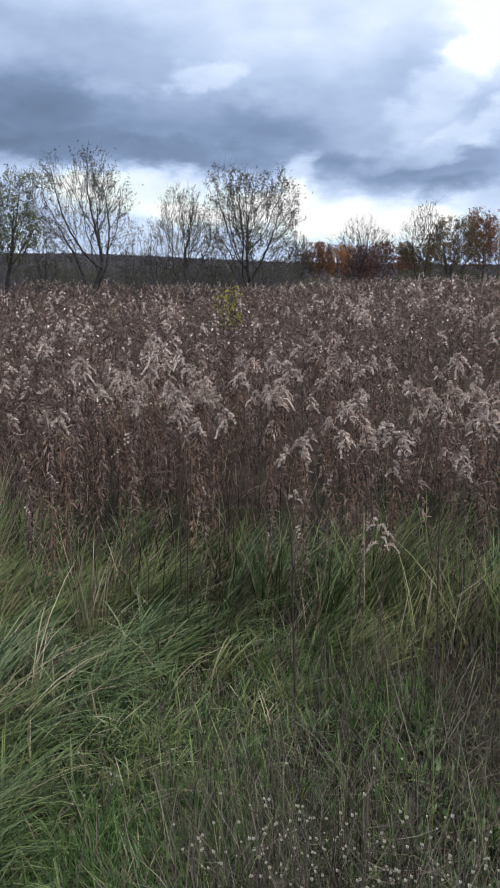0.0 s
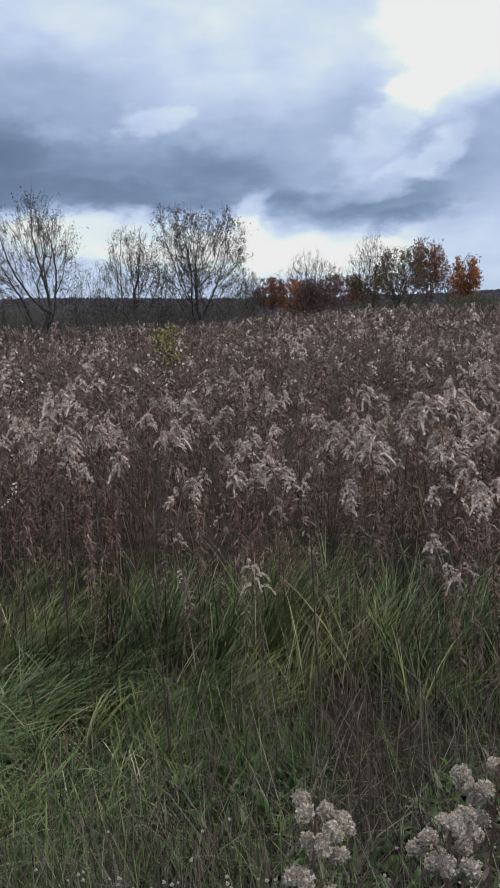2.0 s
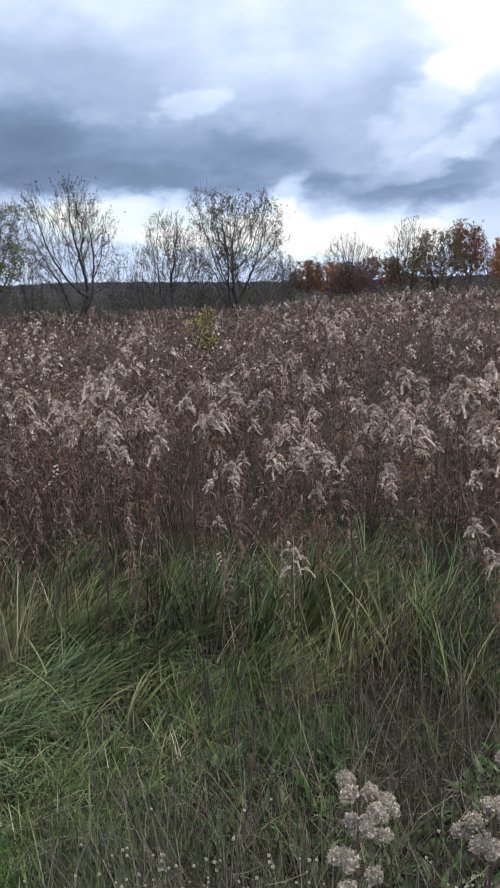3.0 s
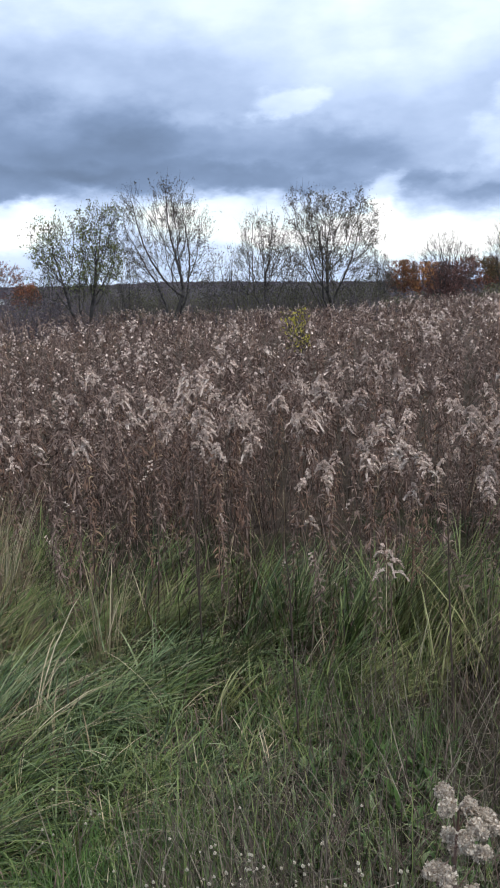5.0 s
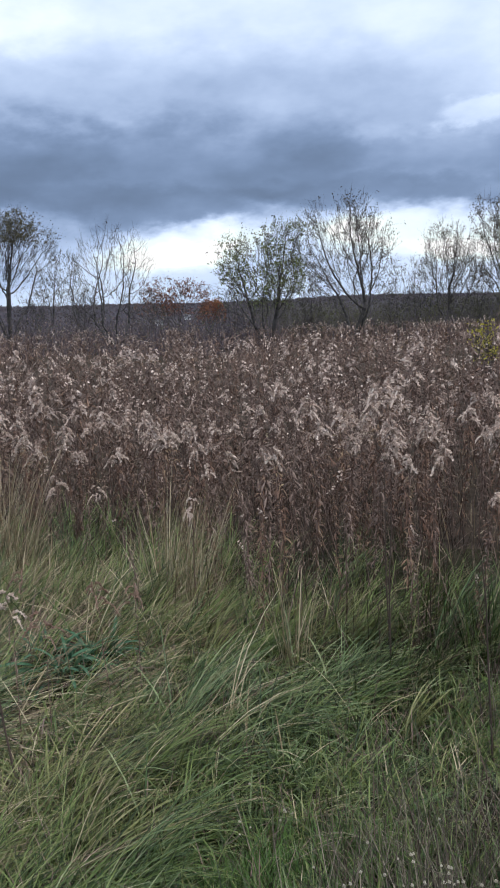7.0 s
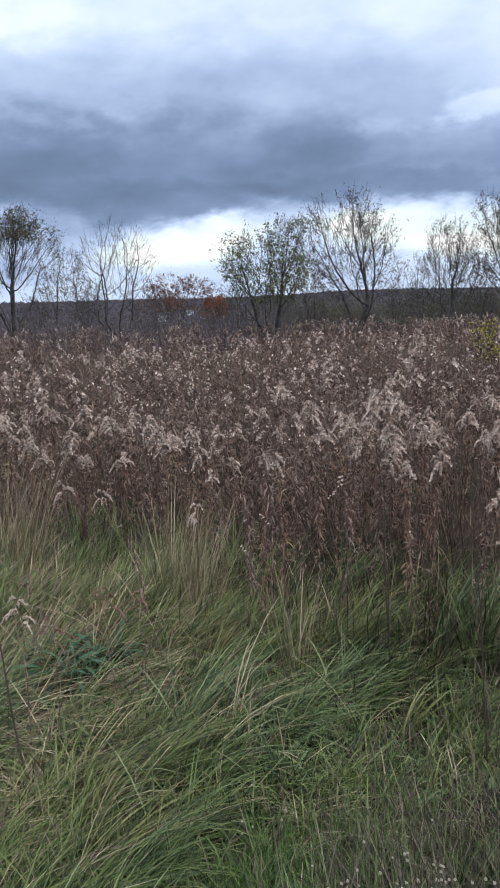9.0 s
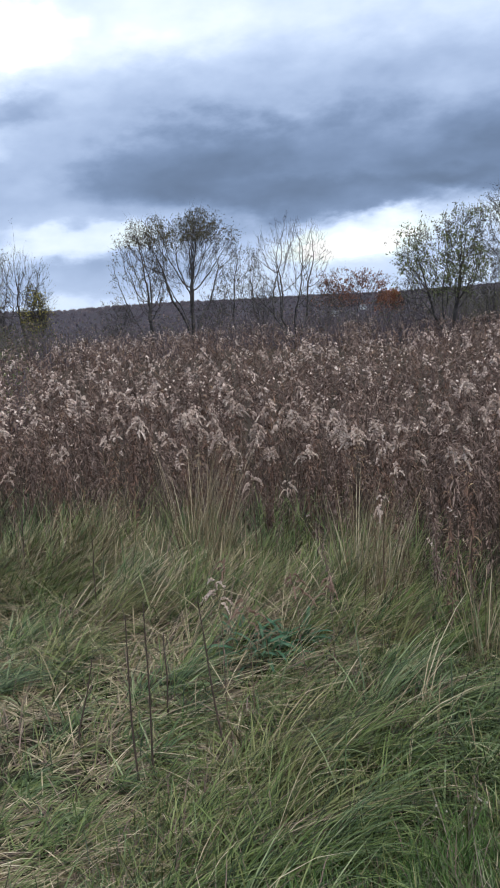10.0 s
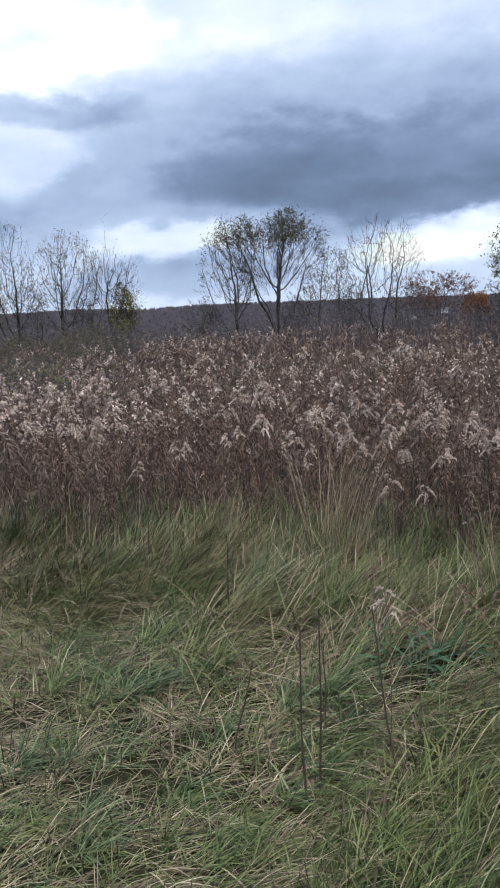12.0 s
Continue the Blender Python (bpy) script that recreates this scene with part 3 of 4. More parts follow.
def grass_bed(seed, tussocks, per, x0, x1, y0, past, length, width, flat):
    g = np.random.default_rng(seed)
    tx, ty = g.uniform(x0, x1, tussocks), y0 + (6.6 - y0) * g.random(tussocks) ** 1.25
    keep = (ty < edge_y(tx) + past * g.random(tussocks)) & (g.random(tussocks) > 0.97 * smooth(3.0, 2.0, tx) * smooth(0.4, 1.1, ty) * smooth(-0.35, 0.2, tx - 0.4 * smooth(2.7, 3.3, ty) + 0.25 * (value_noise(tx, ty, 0.5, 36) - 0.5)) * smooth(4.1, 3.3, ty))
    keep &= g.random(tussocks) < within_bed(tx, ty) + 0.05
    keep &= ~((g.random(tussocks) < 0.95 * smooth(-0.1, 0.2, tx) * smooth(2.9, 2.5, ty) * smooth(2.3, 1.6, tx) * smooth(0.5, 1.1, ty)))
    keep &= g.random(tussocks) > np.exp(-((tx + 1.82) ** 2 + (ty - 3.62) ** 2) / 0.11)
    bare = trodden(tx, ty)
    keep &= (g.random(tussocks) < (0.05 + bare)) if flat > 70 else (g.random(tussocks) > 0.74 * bare)
    tx, ty = tx[keep], ty[keep]
    n = len(tx) * per
    i = np.repeat(np.arange(len(tx)), per)
    a, d = g.uniform(0, TAU, n), 0.045 * np.sqrt(g.random(n))
    x, y = tx[i] + d * np.cos(a), ty[i] + d * np.sin(a)
    # lodged in combed swathes near the camera, upright towards the goldenrod
    west = smooth(-1.8, -2.6, x)
    upright = smooth(-1.0 - 0.5 * west, 0.3 - 0.3 * west, y - edge_y(x)) * (0.55 + 0.2 * west) + 0.35 * smooth(-0.6, 0.6, x)
    common = (lean_way(tx, ty) + g.normal(0, 0.34, len(tx)))[i]
    trampled = smooth(-1.2, -2.4, x) * smooth(-0.9, -1.7, y - edge_y(x))
    stray = np.where(g.random(n) < 0.18, 1.1, 0.25)
    head = common + g.normal(0, 1, n) * stray * (1 + 2.0 * trampled) + upright * g.normal(0, 0.9, n)
    lean = np.clip((g.normal(flat, 8, len(tx))[i] + g.normal(0, 9, n)) * (1 - 0.66 * upright) + 16 * trampled, 0, 84)
    bend = np.clip(g.normal(58, 20, n) * (1 - 0.4 * upright), 0, 110)
    ln = length * g.uniform(0.45, 1.2, n) * (0.55 + 0.85 * value_noise(tx, ty, 0.45, 33)[i]) * (1 + 0.1 * smooth(-1.0, -0.1, y - edge_y(x)))
    near = smooth(2.9, 2.0, y)
    turf = smooth(-0.95, -0.6, x) * smooth(0.45, 0.15, x) * smooth(3.5, 2.95, y)
    v, f = blades(x, y, ground_z(x, y), ln * (1 - 0.5 * turf) * (1 - 0.3 * trampled) * (1 - 0.28 * near), width * (1 - 0.22 * near) * g.uniform(0.5, 1.3, n), head + 1.2 * turf * g.normal(0, 1, n), lean, bend, 4)
    tone = np.clip(value_noise(tx, ty, 0.7, 35) + g.normal(0, 0.22, len(tx)) + 0.25 * trodden(tx, ty), 0, 0.999)
    return v, f, np.repeat(tone[i], 7)


v, f, tone = grass_bed(41, 4300, 34, -7.2, 3.2, 0.2, 1.0, 0.43, 0.0068, 46)
stuff("grass", (v, f), [M_GRASS_BLUE, M_GRASS, M_GRASS_OLIVE], "long green meadow grass lodged in combed swathes", "grass", np.digitize(tone, [0.4, 0.76]))
v, f, tone = grass_bed(42, 1900, 8, -7.2, 3.2, 0.2, 0.7, 0.45, 0.0045, 42)
stuff("dead_grass", (v, f), [M_STRAW], "straw-coloured dead grass among the green", "grass")
v, f, tone = grass_bed(46, 1200, 12, -7.2, 3.2, 0.2, 0.6, 0.4, 0.0045, 50)
stuff("brown_grass", (v, f), [M_DRYLEAF], "fine withered brown grass among the green", "grass")
v, f, tone = grass_bed(45, 6200, 20, -5.6, -1.35, 0.0, -0.5, 0.5, 0.0068, 66)
stuff("flattened_straw", (v, f), [M_STRAW, M_DRYLEAF, M_GRASS_OLIVE], "flattened straw-coloured grass trodden into mats", "grass", np.repeat(np.random.default_rng(4).choice(3, len(f) // 7, p=[0.46, 0.14, 0.4]), 7))
g = np.random.default_rng(43)
n = 30000
x, y = g.uniform(-6.0, 2.2, n), 0.4 + 5.6 * g.random(n) ** 1.4
x[:15000], y[:15000] = g.uniform(-1.5, 0.7, 15000), g.uniform(1.3, 3.8, 15000)
keep = (y < edge_y(x) + 0.8) & (g.random(n) > 0.6 * smooth(-0.1, 0.3, x))
x, y = x[keep], y[keep]
n = len(x)
stuff("short_grass", blades(x, y, ground_z(x, y), g.uniform(0.08, 0.22, n), g.uniform(0.003, 0.006, n), g.uniform(0, TAU, n), g.uniform(5, 65, n), g.uniform(0, 60, n), 3), [M_GRASS, M_GRASS_BLUE, M_GRASS_OLIVE, M_DRYLEAF], "short green undergrowth of fine grass", "grass", np.repeat(g.choice(4, n, p=[0.4, 0.25, 0.2, 0.15]), 5))


# the same meadow grass goes on round about
g = np.random.default_rng(47)
n = 90000
x, y = g.uniform(-11, 8, n), g.uniform(-8, 5.2, n)
keep = (y < edge_y(x) + 0.3) & (g.random(n) > within_bed(x, y)) & (g.random(n) < 1.1 - 0.9 * smooth(3, 10, np.hypot(x + 1, y)))
x, y = x[keep], y[keep]
n = len(x)
tone = np.clip(value_noise(x, y, 0.6, 35) + g.normal(0, 0.25, n), 0, 0.999)
stuff("outer_grass", blades(x, y, ground_z(x, y), g.uniform(0.15, 0.45, n), g.uniform(0.006, 0.011, n), lean_way(x, y) + g.normal(0, 0.6, n), g.uniform(20, 70, n), g.uniform(20, 80, n), 3), [M_GRASS_BLUE, M_GRASS, M_GRASS_OLIVE, M_STRAW], "rough meadow grass beside the path", "grass", np.repeat(np.digitize(tone, [0.35, 0.6, 0.85]), 5))

# dry litter, stems and fallen leaves under the goldenrod; shade is painted into the litter
g = np.random.default_rng(44)
n = 30000
x, y = g.uniform(-9, 3.6, n), g.uniform(3.0, 11.5, n)
keep = (y > edge_y(x) - 0.25 + g.normal(0, 0.12, n)) & (y < edge_y(x) + 6 * g.random(n) ** 0.7 + 0.4)
x, y = x[keep], y[keep]
n = len(x)
stuff("dry_undergrowth", blades(x, y, ground_z(x, y), g.uniform(0.15, 0.6, n), g.uniform(0.0025, 0.0065, n), g.uniform(0, TAU, n), np.abs(g.normal(24, 22, n)), g.normal(25, 30, n), 3), [M_LITTER, M_STRAW, M_DARKSTEM, M_DRYLEAF], "dry brown undergrowth below the goldenrod", "undergrowth", np.repeat(g.choice(4, n, p=[0.4, 0.08, 0.2, 0.32]), 5))


# ------------------------------------------------------------------ trees
def grow_tree(height, half, stems, tips, bare, r, leader=0.0, dome=0.85):
    """Nodes, parents and tips of a tree whose limbs grow step by step into the free room of a lobed crown."""
    n = int(4.5 * tips) + 300
    crown_top = height * (1 - 0.24 * min(leader, 1.0))
    foot, tall = bare * height, crown_top - bare * height
    lobes = int(9 + tips / 40)
    tip_angle = np.arccos(1 - 0.93 * (np.arange(lobes) + 0.5) / lobes)
    round_about = 2.4 * np.arange(lobes) + r.normal(0, 0.35, lobes)
    out = r.uniform(0.62, 0.86, lobes)
    shape = 0.5 + 0.5 * dome
    cx, cy = half * out * np.sin(tip_angle) ** shape * np.cos(round_about), half * out * np.sin(tip_angle) ** shape * np.sin(round_about)
    cz = foot + tall * (out * np.cos(tip_angle) + 0.25 * np.sin(tip_angle))
    k = r.integers(0, lobes, n)
    size = r.uniform(0.2, 0.36, lobes)[k] * r.random(n) ** (1 / 3)
    ball = r.normal(size=(n, 3))
    ball *= (size / np.linalg.norm(ball, axis=1))[:, None]
    aim = np.column_stack([cx[k] + ball[:, 0] * half, cy[k] + ball[:, 1] * half, cz[k] + ball[:, 2] * 0.8 * tall])
    inner = r.random(n) < 0.34
    aim[inner] = [0, 0, foot] + (aim[inner] - [0, 0, foot]) * r.uniform(0.35, 0.9, (inner.sum(), 1))
    aim[:, 2] = np.clip(aim[:, 2], 0.12 * height, crown_top)
    if leader > 0:
        q = np.linspace(0.6, 1.0, 40)
        aim = np.vstack([aim, np.column_stack([r.normal(0, 0.012 * height, 40), r.normal(0, 0.012 * height, 40), height * q])])
    step, reach = 0.018 * height, 0.024 * height
    pos, par = [np.zeros(3)], [-1]
    for k in range(stems):
        b = TAU * k / stems + r.normal(0, 0.5)
        lean = radians(r.uniform(2, 10) if k == 0 else r.uniform(18, 46)) * min(1.0, 2.4 * half / height)
        n0 = 0
        way = np.array([math.sin(lean) * math.cos(b), math.sin(lean) * math.sin(b), math.cos(lean)])
        for _ in range(max(3, int((bare + r.uniform(0.0, 0.1)) * height / step))):
            way = way + r.normal(0, 0.05, 3)
            way /= np.linalg.norm(way)
            pos.append(pos[n0] + way * step)
            par.append(n0)
            n0 = len(pos) - 1
    P = np.array(pos)
    gaps = np.linalg.norm(aim[:, None] - P[None], axis=2)
    near, dist = gaps.argmin(1), gaps.min(1)
    alive = np.ones(len(aim), bool)
    forks = np.bincount([p for p in par if p >= 0], minlength=len(pos)).tolist()
    for _ in range(90):
        alive &= dist > reach
        live = np.nonzero(alive)[0]
        if len(live) == 0 or len(pos) > 5200:
            break
        pull = np.zeros((len(pos), 3))
        way = aim[live] - P[near[live]]
        way /= np.linalg.norm(way, axis=1, keepdims=True) + 1e-9
        np.add.at(pull, near[live], way)
        grow = np.unique(near[live])
        full = np.array(forks)[near[live]] >= 3
        alive[live[full]] = False
        grow = grow[np.array(forks)[grow] < 3]
        if len(grow) == 0:
            break
        d = pull[grow] / (np.linalg.norm(pull[grow], axis=1, keepdims=True) + 1e-9) + r.normal(0, 0.13, (len(grow), 3)) + [0, 0, 0.06]
        d /= np.linalg.norm(d, axis=1, keepdims=True)
        fresh = P[grow] + d * step
        first = len(pos)
        pos.extend(fresh)
        par.extend(int(g) for g in grow)
        forks.extend([0] * len(grow))
        for g in grow:
            forks[g] += 1
        P = np.vstack([P, fresh])
        gaps = np.linalg.norm(aim[live][:, None] - fresh[None], axis=2)
        best, j = gaps.min(1), gaps.argmin(1)
        closer = best < dist[live]
        dist[live[closer]], near[live[closer]] = best[closer], first + j[closer]
    par = np.array(par)
    forked = np.zeros(len(par), bool)
    forked[par[1:]] = True
    return P, par, list(np.nonzero(~forked)[0])


def tree(name, label, az_deg, dist, top_deg, half_deg, leaf=None, count=0, leaf_size=0.09, low=0.3, high=1.0, seed=1, stems=2, category="tree", tips=380, bare=0.2, leader=0.0, twigs=5, dome=0.85, group="trees along the field edge"):
    """A young tree: tapered stems, limbs, a crown of fine twigs and what leaves it still holds."""
    r = np.random.default_rng(seed)
    a = radians(az_deg)
    at = np.array([0.1 + dist * math.sin(a), 0.2 + dist * math.cos(a), 0.0])
    at[2] = float(ground_z(at[0], at[1])) - 0.05
    height = 1.65 + dist * math.tan(radians(top_deg)) - at[2]
    half = 1.16 * dist * math.tan(radians(half_deg))
    pos, par, ends = grow_tree(height, half, stems, tips, bare, r, leader, dome)
    if dome < 0.5:
        pos[:, 2] = height * (np.clip(pos[:, 2], 0, height) / height) ** 0.62
    load = np.zeros(len(pos))
    load[ends] = 1
    for i in range(len(pos) - 1, 0, -1):
        load[par[i]] += load[i]
    rad = np.maximum(0.0052, height * 0.00078 * np.sqrt(np.maximum(load, 0.3)))
    rad[0] = rad[1:][par[1:] == 0].max() * 1.25
    wood, fine = Soup(), Soup()
    thin = []
    for i in range(1, len(pos)):
        p = par[i]
        if load[i] > 3:
            wood.add(*tube([pos[p], pos[i]], [min(rad[p], rad[i] * 1.35), rad[i]], 5 if load[i] > 30 else 3))
        else:
            thin.append(i)
    thin = np.array(thin)
    side = np.cross(pos[thin] - pos[par[thin]], r.normal(size=(len(thin), 3)))
    side *= (rad[thin] / (np.linalg.norm(side, axis=1) + 1e-9))[:, None]
    strip = np.stack([pos[par[thin]] - side, pos[par[thin]] + side, pos[thin] + 0.8 * side, pos[thin] - 0.8 * side], 1).reshape(-1, 3)
    fine.add(strip, (np.arange(len(thin))[:, None, None] * 4 + np.array([[0, 1, 2], [0, 2, 3]])[None]).reshape(-1, 3))
    e = pos[ends]
    out = e - np.array([0, 0, 0.35 * height])
    out /= np.linalg.norm(out, axis=1, keepdims=True) + 1e-9
    k = np.repeat(np.arange(len(e)), twigs)
    way = out[k] * 0.5 + r.normal(0, 0.6, (len(k), 3)) + [0, 0, 0.3]
    tip = e[k] + way * (0.05 * height * r.uniform(0.5, 1.2, (len(k), 1)))
    b0 = e[k] - out[k] * 0.05 * height * r.random((len(k), 1))
    side = np.cross(way, r.normal(size=way.shape))
    side /= np.linalg.norm(side, axis=1, keepdims=True) + 1e-9
    w = 0.0055
    tv = np.stack([b0 - side * w, b0 + side * w, tip], 1).reshape(-1, 3)
    fine.add(tv, np.arange(len(tv)).reshape(-1, 3))
    base = thing(name, label, category, group, at)
    part("trunk", tri_mesh("trunk", *wood.arrays(), [M_BARK], None, True), base)
    part("crown", tri_mesh("crown", *fine.arrays(), [M_TWIG]), base, "fine grey twigs")
    if leaf and count:
        count = int(2.4 * count)
        spots = np.concatenate([tip, 0.5 * (tip + b0)])
        spots = spots[(spots[:, 2] > low * height) & (spots[:, 2] < high * height)]
        clump = value_noise(spots[:, 0] + spots[:, 2] * 0.7, spots[:, 1] + spots[:, 2], 0.16 * height, seed)
        spots = spots[clump > 0.3]
        c = spots[r.integers(0, len(spots), count)] + r.normal(0, 0.05, (count, 3))
        d, q = r.normal(size=(count, 3)), r.normal(size=(count, 3))
        d[:, 2] -= 0.6
        d /= np.linalg.norm(d, axis=1, keepdims=True)
        q = np.cross(d, q)
        q /= np.linalg.norm(q, axis=1, keepdims=True)
        sz = 0.62 * leaf_size * r.uniform(0.5, 1.2, (count, 1))
        lv = np.stack([c - d * sz, c + q * sz * 0.42, c + d * sz, c - q * sz * 0.42], 1).reshape(-1, 3)
        lf = (np.arange(count)[:, None, None] * 4 + np.array([[0, 1, 2], [0, 2, 3]])[None]).reshape(-1, 3)
        part("foliage", tri_mesh("foliage", lv, lf, leaf, np.repeat(r.integers(0, len(leaf), count), 2)), base)
    return base


for i, (az_deg, dist, top_deg, half_deg) in enumerate([(-17.6, 40, 2.6, 1.4), (-12.9, 41, 3.4, 1.5), (-7.2, 43, 2.9, 1.5), (-5.6, 45, 3.6, 1.1), (-1.9, 46, 3.0, 1.4), (2.9, 47, 2.6, 1.2), (-23.6, 41, 2.2, 1.4), (-27.6, 42, 3.0, 1.5), (-31.0, 43, 2.6, 1.4), (-37.3, 42, 2.4, 1.3), (-45.0, 45, 3.2, 1.4), (-48.2, 44, 3.2, 1.4)]):
    tree("bare_shrub", "grey twiggy shrub, nearly leafless, below the trees", az_deg, dist, top_deg, half_deg, [M_LF_DARK], 260, 0.07, 0.2, 1.0, 160 + i, 5, "shrub", 110, 0.1, 0.0, 4, group="bare shrubs under the trees")
tree("locust_tree", "young locust with thinning green leaves and several stems", -15.4, 34, 6.5, 3.2, [M_LF_GREEN, M_LF_GREEN, M_LF_DARK], 3200, 0.085, 0.35, 1.0, 3, 4, dome=0.75)
tree("bare_tree", "tall bare tree with fine twigs and few withered leaves", -10.0, 38, 7.8, 3.1, [M_LF_DARK], 1700, 0.08, 0.3, 1.0, 5, 4, dome=0.75)
tree("bare_tree", "slender grey tree, nearly leafless, in brush", -3.7, 44, 5.6, 1.9, [M_LF_DARK], 1100, 0.08, 0.3, 1.0, 7, 4)
tree("withered_tree", "spreading tree thick with small dark withered leaves", 0.5, 43, 6.6, 3.1, [M_LF_DARK], 5200, 0.08, 0.25, 1.0, 9, 5, dome=0.75)
tree("sapling", "thin grey sapling beside the meadow edge", 3.8, 50, 2.3, 0.7, [M_LF_DARK], 120, 0.1, 0.3, 1.0, 11, 2)
tree("autumn_tree", "small rust-red autumn tree beyond the field", 4.9, 85, 1.9, 1.05, [M_LF_RUSSET, M_LF_BROWN, M_LF_RUSSET], 3000, 0.14, 0.15, 1.0, 13, 3)
tree("autumn_tree", "small glowing orange autumn tree beyond the field", 6.4, 90, 1.75, 1.0, [M_LF_ORANGE, M_LF_ORANGE, M_LF_RUSSET], 3000, 0.14, 0.15, 1.0, 15, 3)
tree("vase_shaped_tree", "bare vase-shaped tree with upswept branches", 8.0, 46, 3.6, 2.1, None, 0, seed=17, stems=6, tips=220, bare=0.3)
tree("shrub", "dull purple-red shrub at a bare tree's foot", 8.0, 45.4, 1.7, 1.25, [M_LF_PURPLE], 2000, 0.1, 0.2, 1.0, 18, 5, "shrub")
tree("autumn_tree", "low russet tree beyond the field", 10.1, 70, 1.9, 1.8, [M_LF_RUSSET, M_LF_PURPLE], 2400, 0.14, 0.12, 1.0, 19, 4)
tree("half_bare_tree", "tree with bare top above brown lower leaves", 11.8, 46, 4.3, 1.4, [M_LF_BROWN, M_LF_OLIVE], 1300, 0.1, 0.12, 0.58, 21, 4)
tree("oak_tree", "young oak in dull olive and brown leaf", 13.6, 50, 3.5, 1.75, [M_LF_OLIVE, M_LF_BROWN, M_LF_BROWN], 2300, 0.105, 0.15, 1.0, 23, 5, dome=0.7)
tree("oak_tree", "young oak in russet autumn leaf", 15.4, 58, 4.0, 1.05, [M_LF_RUSSET, M_LF_RUSSET, M_LF_BROWN], 2800, 0.12, 0.2, 1.0, 25, 5, dome=0.7)
tree("autumn_tree", "upright orange-red maple by the field edge", 17.6, 75, 2.75, 0.85, [M_LF_RUSSET, M_LF_ORANGE], 3000, 0.15, 0.2, 1.0, 27, 4, dome=0.7)
tree("pale_bare_tree", "pale bare tree far beyond the oaks", 16.4, 95, 2.2, 0.6, None, 0, seed=29, stems=2)
tree("vase_shaped_tree", "bare vase-shaped tree with dark trunk", -25.6, 36, 7.2, 2.8, None, 0, seed=31, stems=5, tips=190, bare=0.22, twigs=3)
tree("sapling", "small grey tree with few dull leaves", -29.1, 45, 5.2, 1.8, [M_LF_DARK], 700, 0.08, 0.4, 1.0, 33, 3, tips=180, twigs=3)
tree("shrub", "spreading shrub with thin dark red leaves", -21.8, 70, 3.1, 2.3, [M_LF_PURPLE, M_LF_RUSSET], 1500, 0.14, 0.4, 1.0, 35, 6, "shrub")
tree("shrub", "rounded rust-red shrub beyond the field", -19.4, 75, 1.5, 0.9, [M_LF_RUSSET], 1800, 0.14, 0.1, 1.0, 37, 5, "shrub")
tree("locust_tree", "locust with an olive leaf cap over bare limbs", -32.4, 42, 7.5, 3.2, [M_LF_OLIVE, M_LF_OLIVE, M_LF_DARK], 3000, 0.08, 0.77, 1.0, 239, 6, dome=0.4, twigs=7)
tree("slender_tree", "slender leaning tree with sparse withered leaves", -35.2, 40, 7.2, 2.1, [M_LF_DARK, M_LF_OLIVE], 500, 0.085, 0.35, 1.0, 41, 3, tips=200, twigs=3)
tree("birch_tree", "bare tree with one tall straight leader", -43.3, 44, 7.8, 2.4, [M_LF_DARK], 60, 0.085, 0.35, 1.0, 143, 3, tips=190, leader=1.0, twigs=3)
tree("shrub", "yellow-green leafy shrub under a bare tree", -42.4, 43, 3.6, 0.9, [M_LF_YELLOW, M_LF_OLIVE, M_LF_OLIVE], 1000, 0.09, 0.4, 1.0, 45, 3, "shrub")
tree("bare_tree", "grey tree with a few pale yellow leaves", -46.2, 46, 7.2, 2.3, [M_LF_DARK, M_LF_DARK, M_LF_YELLOW], 700, 0.085, 0.4, 1.0, 47, 3, tips=210, twigs=3)
tree("bare_tree", "grey bare tree with dark withered leaves", -49.6, 44, 7.4, 2.1, [M_LF_DARK], 500, 0.085, 0.4, 1.0, 49, 3, tips=210, twigs=3)
tree("withered_tree", "withered tree with leafy lower branches", -52.2, 40, 6.0, 2.2, [M_LF_DARK, M_LF_OLIVE], 1500, 0.09, 0.2, 1.0, 51, 4)


